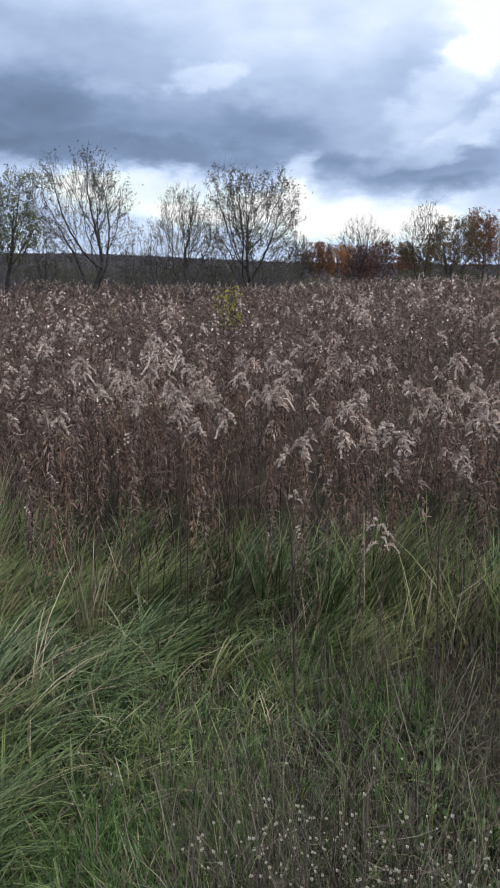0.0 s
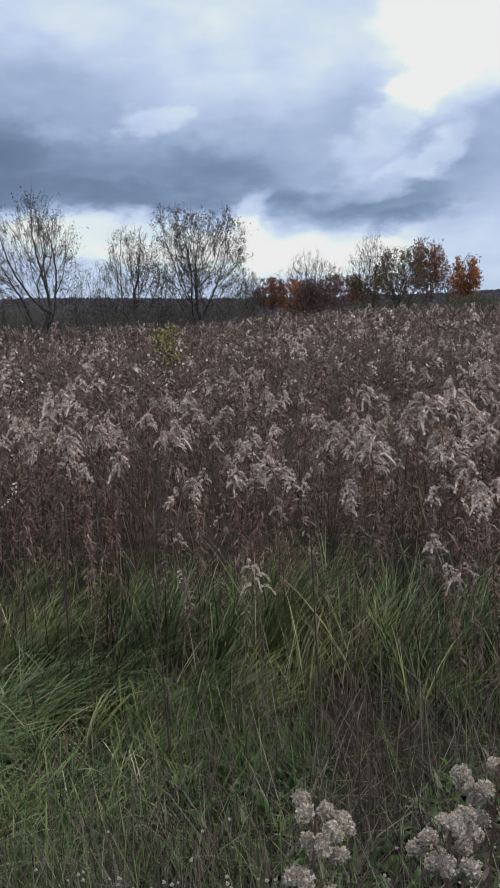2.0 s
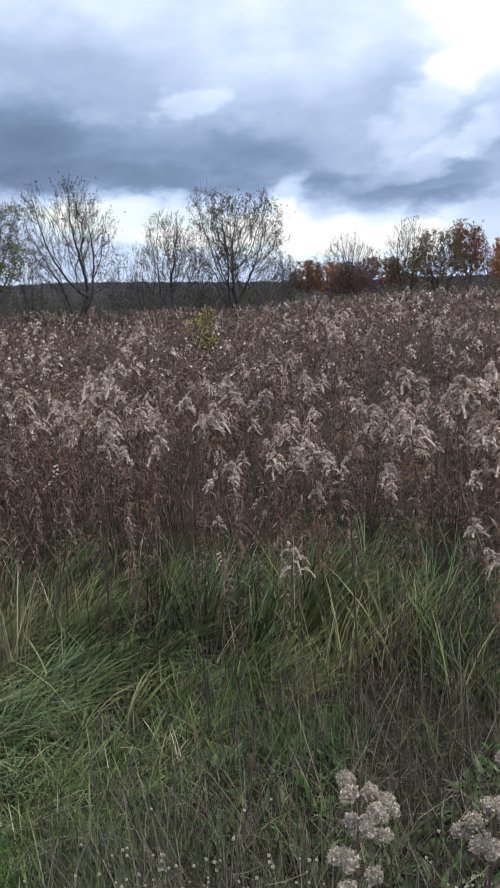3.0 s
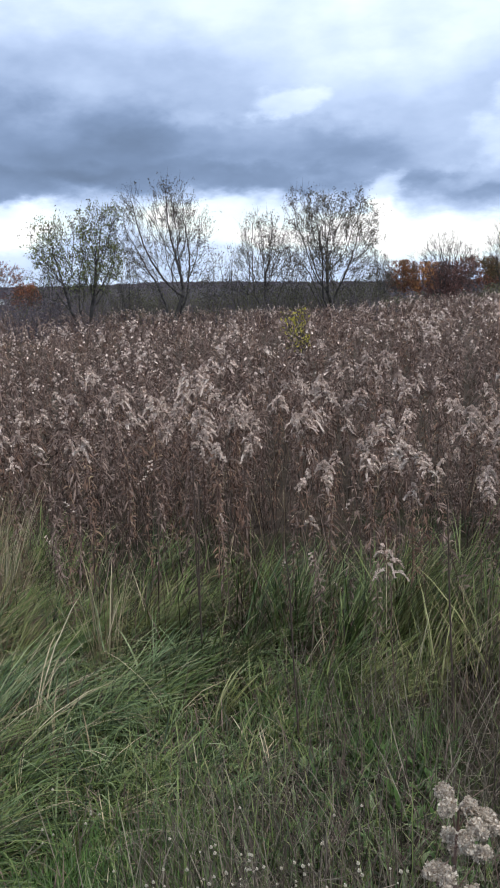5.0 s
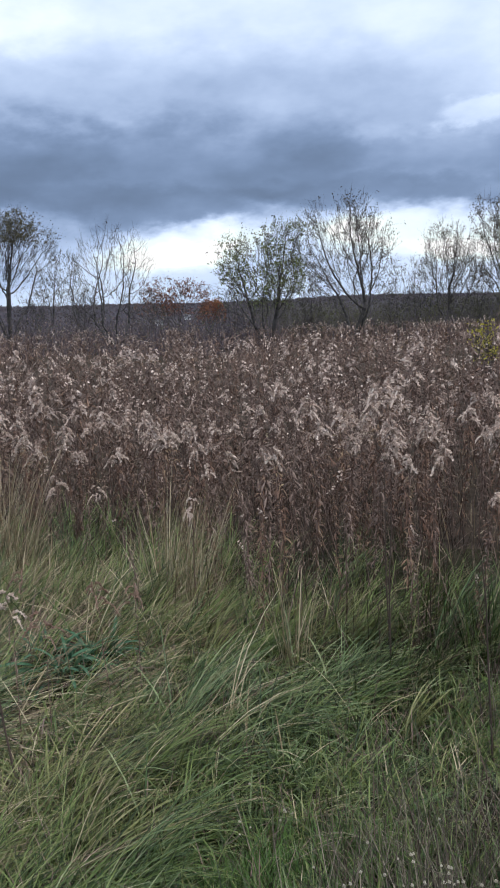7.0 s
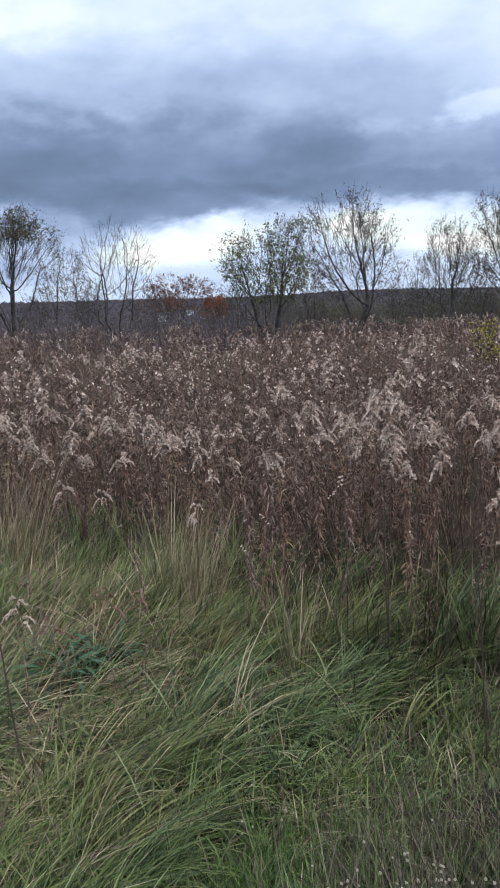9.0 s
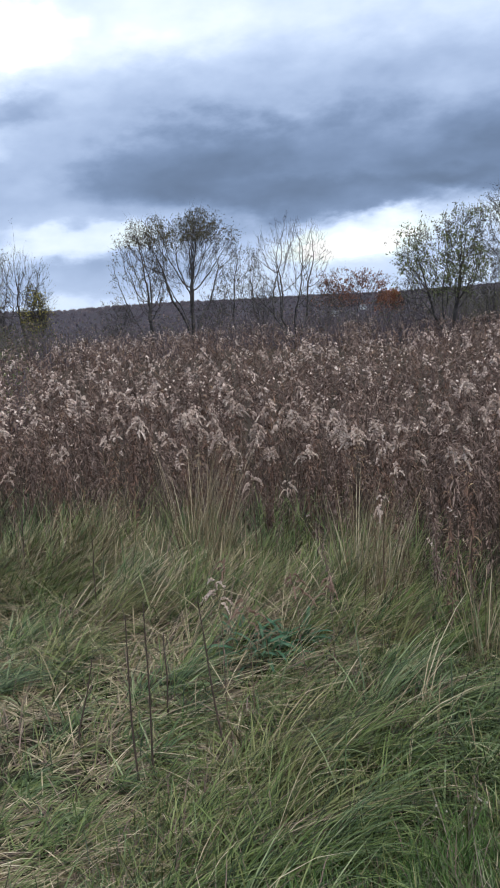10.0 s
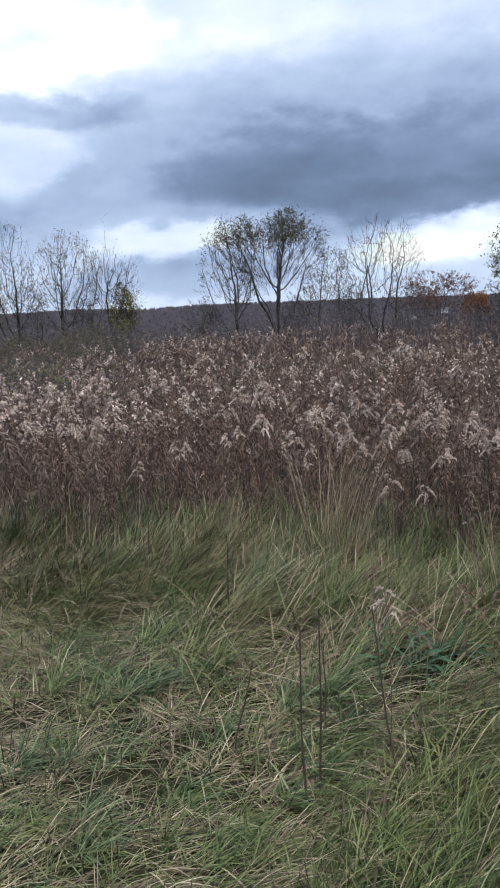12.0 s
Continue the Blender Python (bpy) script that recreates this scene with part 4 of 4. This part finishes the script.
# ------------------------------------------------------------------ brush and far woods
def thicket(name, label, seed, az0, az1, r0, r1, height, leaf_mats, shrubs, per, leaf_size):
    """A tangle of low brush: upright twigs with many small leaves, gathered round shrub centres."""
    g = np.random.default_rng(seed)
    a, d = np.radians(g.uniform(az0, az1, shrubs)), g.uniform(r0, r1, shrubs)
    cx, cy, ch = d * np.sin(a), d * np.cos(a), height * g.uniform(0.55, 1.1, shrubs)
    i = np.repeat(np.arange(shrubs), per)
    n = len(i)
    zz = ch[i] * g.random(n) ** 0.8
    rad = 0.55 * height * (0.45 + 0.5 * np.sin(np.clip(zz / ch[i], 0, 1) * 2.6))
    c = np.stack([cx[i] + rad * g.normal(0, 0.6, n), cy[i] + rad * g.normal(0, 0.6, n), zz + ground_z(cx, cy)[i]], 1)
    e1, e2 = g.normal(size=(n, 3)), g.normal(size=(n, 3))
    e1 /= np.linalg.norm(e1, axis=1, keepdims=True)
    e2 = np.cross(e1, e2)
    e2 /= np.linalg.norm(e2, axis=1, keepdims=True)
    sz = leaf_size * g.uniform(0.5, 1.3, (n, 1))
    v1 = np.stack([c - e1 * sz, c + e2 * sz * 0.5, c + e1 * sz, c - e2 * sz * 0.5], 1).reshape(-1, 3)
    f1 = (np.arange(n)[:, None, None] * 4 + np.array([[0, 1, 2], [0, 2, 3]])[None]).reshape(-1, 3)
    k = shrubs * 14
    j = np.repeat(np.arange(shrubs), 14)
    tx, ty = cx[j] + g.normal(0, 0.25, k) * height * 0.5, cy[j] + g.normal(0, 0.25, k) * height * 0.5
    v2, f2 = blades(tx, ty, ground_z(tx, ty), ch[j] * g.uniform(0.7, 1.25, k), np.full(k, 0.022), g.uniform(0, TAU, k), g.uniform(0, 24, k), g.uniform(0, 25, k), 2, g.uniform(-0.5, 0.5, k))
    slot = np.concatenate([np.repeat(g.integers(0, len(leaf_mats), n), 2), np.full(len(f2), len(leaf_mats))])
    stuff(name, (np.concatenate([v1, v2]), np.concatenate([f1, f2 + len(v1)])), [*leaf_mats, M_WOODS], label, "brush", slot)


thicket("olive_thicket", "dense olive-green brush along the far field edge", 61, -16, 3.4, 42, 54, 2.2, [M_BRUSH], 220, 210, 0.045)
thicket("brown_thicket", "brown leafless brush below the trees", 62, -43, -15, 34, 54, 1.75, [M_WOODS, M_WOODS, M_DRYLEAF, M_BRUSH], 240, 110, 0.046)
thicket("green_thicket", "greenish brush at the meadow's far corner", 63, -58, -42, 33, 44, 1.75, [M_BRUSH, M_BRUSH, M_DRYLEAF], 150, 150, 0.052)
thicket("green_weeds", "low grey-green weeds in a hollow of the meadow", 66, -60, -43.5, 15, 34, 1.0, [M_BRUSH, M_LF_GREEN, M_DRYLEAF], 240, 75, 0.038)
thicket("dark_hedge", "low dark green hedge beyond the meadow", 64, 10.5, 24, 56, 64, 1.5, [M_BRUSH], 130, 110, 0.09)
thicket("dry_brush", "low dry brush where field and hill meet", 65, 3, 12, 60, 80, 1.3, [M_DRYLEAF, M_BRUSH], 120, 80, 0.09)

g = np.random.default_rng(71)
n = 9000
a, d = np.radians(g.uniform(-64, 32, n)), np.where(g.random(n) < 0.35, g.uniform(670, 722, n), np.sqrt(g.uniform(230**2, 722**2, n)))
x, y = d * np.sin(a), d * np.cos(a)
k = np.repeat(np.arange(n), 3)
bare = blades(x[k] + g.normal(0, 0.5, 3 * n), y[k], ground_z(x, y)[k], (g.uniform(0.8, 2.3, n))[k] * g.uniform(0.7, 1.1, 3 * n), g.uniform(0.5, 1.3, 3 * n), g.uniform(0, TAU, 3 * n), g.uniform(0, 26, 3 * n), g.uniform(0, 10, 3 * n), 2, -a[k])
stuff("far_woods", bare, [M_WOODS], "bare november woods on a far hill, tinted purple for haze", "woods")


def cottage(az_deg, dist, length, label):
    a = radians(az_deg)
    x, y = dist * math.sin(a), dist * math.cos(a)
    ob = thing("cottage", label, "house", "far houses", (x, y, float(ground_z(x, y)) - 0.2))
    w, h = length * 0.6, 1.7
    bm = bmesh.new()
    bmesh.ops.create_cube(bm, size=1, matrix=Matrix.Translation((0, 0, h / 2)) @ Matrix.Diagonal((length, w, h, 1)))
    me = bpy.data.meshes.new("wall")
    bm.to_mesh(me)
    bm.free()
    me.materials.append(M_WHITEWALL)
    part("wall", me, ob)
    e, k = w / 2 + 0.3, length / 2 + 0.3
    rv = [(-k, -e, h), (k, -e, h), (k, e, h), (-k, e, h), (-k, 0, h + 0.8), (k, 0, h + 0.8)]
    part("roof", tri_mesh("roof", rv, [(0, 1, 5), (0, 5, 4), (2, 3, 4), (2, 4, 5), (0, 4, 3), (1, 2, 5), (0, 3, 2), (0, 2, 1)], [M_ROOF]), ob)
    for sx in (-0.25, 0.25):
        bm = bmesh.new()
        bmesh.ops.create_cube(bm, size=1, matrix=Matrix.Translation((sx * length, -w / 2, 0.95)) @ Matrix.Diagonal((0.4, 0.08, 0.6, 1)))
        me = bpy.data.meshes.new("window")
        bm.to_mesh(me)
        bm.free()
        me.materials.append(M_ROOF)
        part("window", me, ob)
    ob.rotation_euler = (0, 0, -a)


cottage(-23.0, 330, 3.0, "small white cottage at the foot of the hill")
cottage(-21.1, 372, 2.8, "small white cottage higher on the wooded slope")


# ------------------------------------------------------------------ single plants of the foreground
def lone_goldenrod(x, y, top, seed, label, plume_h=0.14, branches=9, leaves=26):
    s, l, b, p = goldenrod_parts(seed, branches, 24, leaves, 3, 0.0085, 4, plume_h=plume_h / top, height=1.0)
    ob = thing("goldenrod", label, "wild plant", "single goldenrods in the grass", (x, y, float(ground_z(x, y))))
    part("stem", tri_mesh("stem", s[0] * top, s[1], [M_STEM]), ob)
    part("foliage", tri_mesh("foliage", l[0] * top, l[1], [M_DRYLEAF]), ob)
    v, f = Soup().add(*b).add(*p).arrays()
    part("plume", tri_mesh("plume", v * top, f, [M_STEM, M_RUSTPLUME if "reddish" in label or "beside" in label else M_PLUME], np.repeat([0, 1], [len(b[1]), len(p[1])])), ob)


for i, (x, y, top, label) in enumerate([
    (0.51, 3.46, 0.68, "single dried goldenrod with one small seed head"), (1.28, 3.45, 0.60, "short dried goldenrod with ragged seed head"),
    (-1.40, 3.32, 0.58, "short reddish goldenrod among green grass"), (-1.32, 3.42, 0.55, "short reddish goldenrod among green grass"), (-1.52, 3.01, 0.56, "short reddish goldenrod among green grass"),
    (-1.98, 3.62, 0.54, "short dried goldenrod beside bluish leaves"), (-1.36, 4.25, 0.72, "dried goldenrod leaning at the meadow edge"), (-1.62, 2.95, 0.66, "dried goldenrod with bent ragged top"),
    (-3.98, 4.25, 0.86, "dried goldenrod standing alone in the grass"), (-2.28, 5.05, 0.62, "short dried goldenrod at the meadow edge"), (-2.4, 4.72, 0.74, "dried goldenrod at the meadow edge"),
]):
    lone_goldenrod(x, y, top, 400 + i, label, 0.12, 8)


def puff_plant(x, y, top, seed, lumps, label):
    """A goldenrod gone fully to seed: lumps of pale fluff on arching sprays."""
    r = np.random.default_rng(seed)
    ob = thing("goldenrod", label, "wild plant", "fluffy goldenrods near the path", (x, y, float(ground_z(x, y))))
    pts = np.array([[0, 0, 0], [0.01, 0.01, top * 0.4], [0.0, 0.02, top * 0.75], [0.015, 0.01, top]])
    part("stem", tri_mesh("stem", *tube(pts, [0.004, 0.0035, 0.003, 0.002], 6), [M_STEM], None, True), ob)
    leaf = Soup()
    for _ in range(34):
        z, a = top * r.uniform(0.2, 0.9), r.random() * TAU
        leaf.add(*curl_leaf(np.array([0, 0.01, z]), np.array([math.cos(a), math.sin(a), 0.2]), r.uniform(0.03, 0.07), r.uniform(0.006, 0.012), r.uniform(0.2, 0.9), r))
    part("foliage", tri_mesh("foliage", *leaf.arrays(), [M_DRYLEAF]), ob)
    for k in range(lumps):
        a = TAU * k / lumps + r.normal(0, 0.35)
        high = r.uniform(-0.125, 0.02)
        t = np.linspace(0, 1, 5)
        away = r.uniform(0.012, 0.05) * (1 if high < 0 else 0.5)
        c0 = np.array([0.012 + away * math.cos(a), 0.01 + away * math.sin(a), top + high])
        reach = r.uniform(0.018, 0.03)
        arc = c0 + np.column_stack([reach * t * math.cos(a), reach * t * math.sin(a), 0.014 * t - r.uniform(0.012, 0.03) * t * t])
        head = Soup().add(*tube([[0.008, 0.01, top + high - 0.045], c0 - [0, 0, 0.008], arc[2]], [0.0014, 0.0012, 0.001], 3))
        stems = len(head.arrays()[1])
        core = tube(arc - [0, 0, 0.002], 0.0095 * np.sin(np.pi * (0.12 + 0.8 * t)), 6)
        head.add(*core)
        for _ in range(460):
            u = r.uniform(0.0, 1.0)
            p = np.array([np.interp(u, t, arc[:, c]) for c in range(3)])
            d = r.normal(size=3)
            d /= np.linalg.norm(d)
            p = p + d * 0.0135 * math.sin(math.pi * (0.12 + 0.8 * u)) * r.uniform(0.6, 1.2)
            head.add(*tuft(p, r.uniform(0.0016, 0.0042), r, 2))
        v, f = head.arrays()
        part("seed_head", tri_mesh("seed_head", v, f, [M_STEM, M_PUFF], (np.arange(len(f)) >= stems).astype(int)), ob)


puff_plant(0.468, 1.53, 0.83, 501, 13, "fluffy cream goldenrod seed head close to the path")
puff_plant(0.69, 1.52, 0.81, 502, 12, "drooping cream goldenrod seed head beside dead stems")
puff_plant(0.79, 1.58, 0.87, 503, 13, "drooping cream goldenrod seed head beside dead stems")
puff_plant(0.47, 1.45, 0.71, 504, 6, "low cream goldenrod seed head among dead stems")


def stalk(x, y, height, lean, way, seed):
    r = np.random.default_rng(seed)
    t = np.linspace(0, 1, 6)
    off = np.tan(radians(lean)) * height * t
    pts = np.column_stack([off * math.cos(way), off * math.sin(way), height * t]) + np.column_stack([np.cumsum(r.normal(0, 0.004, (6, 2)), 0), np.zeros(6)])
    ob = thing("dead_stalk", "dark bare dead stalk standing in the grass", "plant stalk", "dead stalks", (x, y, float(ground_z(x, y))))
    part("stem", tri_mesh("stem", *tube(pts, np.linspace(0.0045, 0.0022, 6), 6), [M_DARKSTEM], None, True), ob)
    for _ in range(5):
        u, a, ln = r.uniform(0.35, 1.0), r.random() * TAU, r.uniform(0.03, 0.1)
        b = np.array([np.interp(u, t, pts[:, c]) for c in range(3)])
        e = b + ln * np.array([0.7 * math.cos(a), 0.7 * math.sin(a), 0.7])
        part("twig", tri_mesh("twig", *tube([b, (b + e) / 2 + [0, 0, 0.004], e], [0.0016, 0.0012, 0.0008], 4), [M_DARKSTEM]), ob)


for i, row in enumerate([
    (-1.707, 2.518, 0.72, 3, 0.3), (-1.72, 2.44, 0.66, 1, 1.0), (-1.47, 2.69, 0.66, 7, 2.6), (-2.16, 2.62, 0.38, 14, 0.5), (-4.05, 4.30, 0.66, 3, 1.0), (-0.29, 3.81, 0.88, 2, 1.2),
    (0.73, 3.37, 0.86, 1, 2.0), (0.15, 3.20, 0.76, 3, 2.8), (-0.34, 4.1, 0.92, 1, 0.4), (-1.9, 2.9, 0.4, 8, 2.0), (-3.1, 3.9, 0.5, 5, 0.9),
]):
    stalk(*row, 520 + i)

# small asters gone to seed
head_soup = Soup()
r = np.random.default_rng(540)
for _ in range(40):
    d = r.normal(size=3)
    d /= np.linalg.norm(d)
    head_soup.add(*tuft(d * 0.0022 + [0, 0, 0.002], 0.0034, r, 1))
HEAD = tri_mesh("seed_head", *head_soup.arrays(), [M_WHITE])


def aster(x, y, height, seed, heads):
    r = np.random.default_rng(seed)
    ob = thing("aster", "wiry grey aster with small white seed heads", "wild plant", "asters gone to seed", (x, y, float(ground_z(x, y))))
    body = Soup()
    top = np.array([r.normal(0, 0.05), r.normal(0, 0.05), height])
    axis = np.array([[0, 0, 0], top * [0.4, 0.6, 0.5], top])
    body.add(*tube(axis, [0.0022, 0.0018, 0.001], 4))
    for _ in range(heads):
        u, a = r.uniform(0.45, 1.0), r.random() * TAU
        b = np.array([np.interp(u, [0, 0.5, 1], axis[:, c]) for c in range(3)])
        e = b + np.array([math.cos(a) * r.uniform(0.02, 0.11), math.sin(a) * r.uniform(0.02, 0.11), r.uniform(0.01, 0.09)])
        body.add(*tube([b, (b + e) / 2 - [0, 0, 0.006], e], [0.001, 0.0009, 0.0007], 3))
        h = part("seed_head", HEAD, ob)
        h.location, h.scale = e, (r.uniform(0.6, 1.05),) * 3
    part("stem", tri_mesh("stem", *body.arrays(), [M_GREYSTEM]), ob)


g = np.random.default_rng(541)
for i in range(43):
    if i < 40:
        cx, cy, spread = ((0.0, 2.02, 0.07), (0.32, 1.98, 0.07), (0.45, 1.95, 0.09), (0.9, 2.0, 0.12), (0.06, 1.75, 0.12))[i % 5]
        x, y, h = g.normal(cx, spread), g.normal(cy, spread), g.uniform(0.26, 0.42)
    else:
        x, y, h = g.uniform(-0.62, -0.35), g.uniform(2.3, 2.7), g.uniform(0.12, 0.2)
    aster(x, y, h, 600 + i, int(g.integers(5, 11)) if i < 40 else 3)

# dead grey stems among and behind the asters
g = np.random.default_rng(551)
n = 16000
x, y = g.uniform(-0.5, 2.9, n), g.uniform(1.0, 3.9, n)
fade = smooth(1.0, 1.7, y + 0.5 * (value_noise(x, y, 0.4, 42) - 0.5)) * smooth(2.9, 2.0, x) * smooth(3.9, 3.4, y)
keep = (value_noise(x, y, 0.5, 41) > 0.32 - 0.12 * (x > 0.6)) & (x > -0.25 + 0.12 * (y - 1.4) + g.normal(0, 0.08, n)) & (g.random(n) < fade)
x, y = x[keep], y[keep]
# about half are dark stems, their colour standing in for shade inside the tangle
kind = g.choice(3, len(x), p=[0.38, 0.1, 0.52])
# two wiry pale clumps
cx, cy = np.repeat([0.02, 0.3, -0.08], 620), np.repeat([2.4, 2.1, 1.95], 620)
x, y = np.concatenate([x, g.normal(cx, 0.2)]), np.concatenate([y, g.normal(cy, 0.22)])
kind = np.concatenate([kind, g.choice(3, len(cx), p=[0.6, 0.2, 0.2])])
n = len(x)
stuff("dead_stems", blades(x, y, ground_z(x, y), g.uniform(0.12, 0.44, n), g.uniform(0.0018, 0.004, n), g.uniform(0, TAU, n), np.abs(g.normal(30, 28, n)), g.normal(15, 36, n), 3), [M_GREYSTEM, M_GRASS, M_DARKSTEM], "tangle of dead grey and brown stems", "dead grass", np.repeat(kind, 5))

# low dark green leaves under the dead stems
g = np.random.default_rng(553)
n = 5200
x, y = g.uniform(-0.1, 1.9, n), g.uniform(1.3, 3.9, n)
keep = value_noise(x, y, 0.4, 43) > 0.5
x, y = x[keep], y[keep]
n = len(x)
stuff("ground_leaves", blades(x, y, ground_z(x, y) + 0.02, g.uniform(0.03, 0.1, n), g.uniform(0.012, 0.024, n), g.uniform(0, TAU, n), g.uniform(10, 70, n), g.uniform(10, 60, n), 3), [M_FRESH, M_GRASS_BLUE], "low dark green leaves between the dead stems", "undergrowth", np.repeat(g.choice(2, n, p=[0.45, 0.55]), 5))


def bunch(name, label, mat, x, y, count, length, width, seed, lean=10, bend=22, radius=0.09, category="grass", group="", way=0.6):
    g = np.random.default_rng(seed)
    a, d = g.uniform(0, TAU, count), radius * np.sqrt(g.random(count))
    px, py = d * np.cos(a), d * np.sin(a)
    v, f = blades(px, py, np.zeros(count), length * g.uniform(0.5, 1.15, count), width * g.uniform(0.6, 1.3, count), np.where(g.random(count) < 0.6, way + g.normal(0, 0.5, count), a), np.abs(g.normal(lean, lean * 0.7, count)), np.abs(g.normal(bend, bend * 0.6, count)), 4)
    ob = new(name, tri_mesh(name, v, f, [mat]))
    ob.location = (x, y, float(ground_z(x, y)))
    return tagged(ob, label, category, group)


for i, (x, y, c, ln) in enumerate([(-1.62, 4.75, 130, 0.82), (-1.42, 4.65, 100, 0.8), (-3.25, 5.0, 90, 0.7), (-3.75, 5.1, 90, 0.62), (-3.95, 5.2, 70, 0.6), (-2.72, 5.0, 120, 0.98), (-4.9, 4.85, 60, 0.55), (-5.8, 4.7, 120, 0.62), (-0.75, 4.2, 60, 0.5), (-2.95, 5.1, 150, 0.95), (-4.35, 4.8, 45, 0.5), (1.55, 3.6, 70, 0.6)]):
    bunch("bunchgrass", "upright tuft of straw-coloured bunchgrass", M_STRAW, x, y - 0.3, int(0.8 * c), ln, 0.005, 560 + i, 9, 16, group="straw tufts at the meadow edge")
LEAVES = {}


def weed(label, mat, x, y, count, length, width, seed, group):
    """A low leafy weed: a rosette of arching leaves, each a part."""
    r = np.random.default_rng(seed)
    ob = thing("leafy_weed", label, "weed", group, (x, y, float(ground_z(x, y))))
    for _ in range(count):
        k = int(r.integers(0, 4))
        if (mat.name, k) not in LEAVES:
            t = np.linspace(0, 1, 6)
            ang = np.radians(20 + 22 * k * 0.6 + 70 * t)
            run, rise = np.cumsum(np.sin(ang)) / 6, np.cumsum(np.cos(ang)) / 6
            half = 0.5 * np.sin(np.pi * np.clip(t * 0.93 + 0.05, 0, 1)) ** 0.8
            v = np.concatenate([np.column_stack([run, -half * 0.16, rise + 0.03 * half]), np.column_stack([run, np.zeros(6), rise]), np.column_stack([run, half * 0.16, rise + 0.03 * half])])
            f = [q for b in (0, 6) for i in range(5) for q in ((b + i, b + i + 1, b + 6 + i), (b + i + 1, b + 7 + i, b + 6 + i))]
            LEAVES[mat.name, k] = tri_mesh("leaf", v, f, [mat], None, True)
        lf = part("leaf", LEAVES[mat.name, k], ob)
        a, d, ln = r.random() * TAU, 0.07 * math.sqrt(r.random()), length * r.uniform(0.5, 1.2)
        lf.matrix_basis = Matrix.Translation((d * math.cos(a), d * math.sin(a), 0)) @ Matrix.Rotation(a + r.normal(0, 0.5), 4, "Z") @ Matrix.Rotation(r.normal(0, 0.3), 4, "X") @ Matrix.Diagonal((ln, ln * width, ln, 1))


for i, (x, y) in enumerate([(-1.95, 3.72), (-1.8, 3.62), (-1.72, 3.8)]):
    weed("low weed with long bluish-green leaves", M_TEAL, x, y, 46, 0.27, 0.42, 580 + i, "bluish weeds in the grass")
for i, (x, y, c) in enumerate([(1.17, 2.88, 40), (1.3, 2.75, 40), (1.05, 2.8, 30), (0.44, 3.3, 24)]):
    weed("small fresh green leafy weed in grass", M_FRESH, x, y, c, 0.075, 1.6, 590 + i, "fresh green weeds")
g = np.random.default_rng(597)
fx, fy = [], []
for x, y, rad, c in [(-0.3, 2.42, 0.3, 1500), (-0.62, 2.15, 0.3, 900), (0.5, 3.2, 0.22, 600), (0.2, 3.35, 0.18, 400), (-0.1, 1.95, 0.25, 500)]:
    a, d = g.uniform(0, TAU, c), rad * np.sqrt(g.random(c))
    fx.append(x + d * np.cos(a))
    fy.append(y + d * np.sin(a))
fx, fy = np.concatenate(fx), np.concatenate(fy)
n = len(fx)
stuff("fresh_grass", blades(fx, fy, ground_z(fx, fy), g.uniform(0.07, 0.17, n), g.uniform(0.003, 0.006, n), g.uniform(0, TAU, n), g.uniform(5, 60, n), g.uniform(10, 70, n), 3), [M_FRESH], "fresh bright green grass in small patches", "grass")

tree("yellow_shrub", "slim yellow-leaved shrub standing in the goldenrod", -1.3, 15, -1.0, 0.72, [M_LF_YELLOW, M_LF_YELLOW, M_LF_OLIVE], 130, 0.06, 0.55, 1.0, 53, 5, "shrub", 24, 0.3, 0.0, 2, group="shrubs in the meadow")
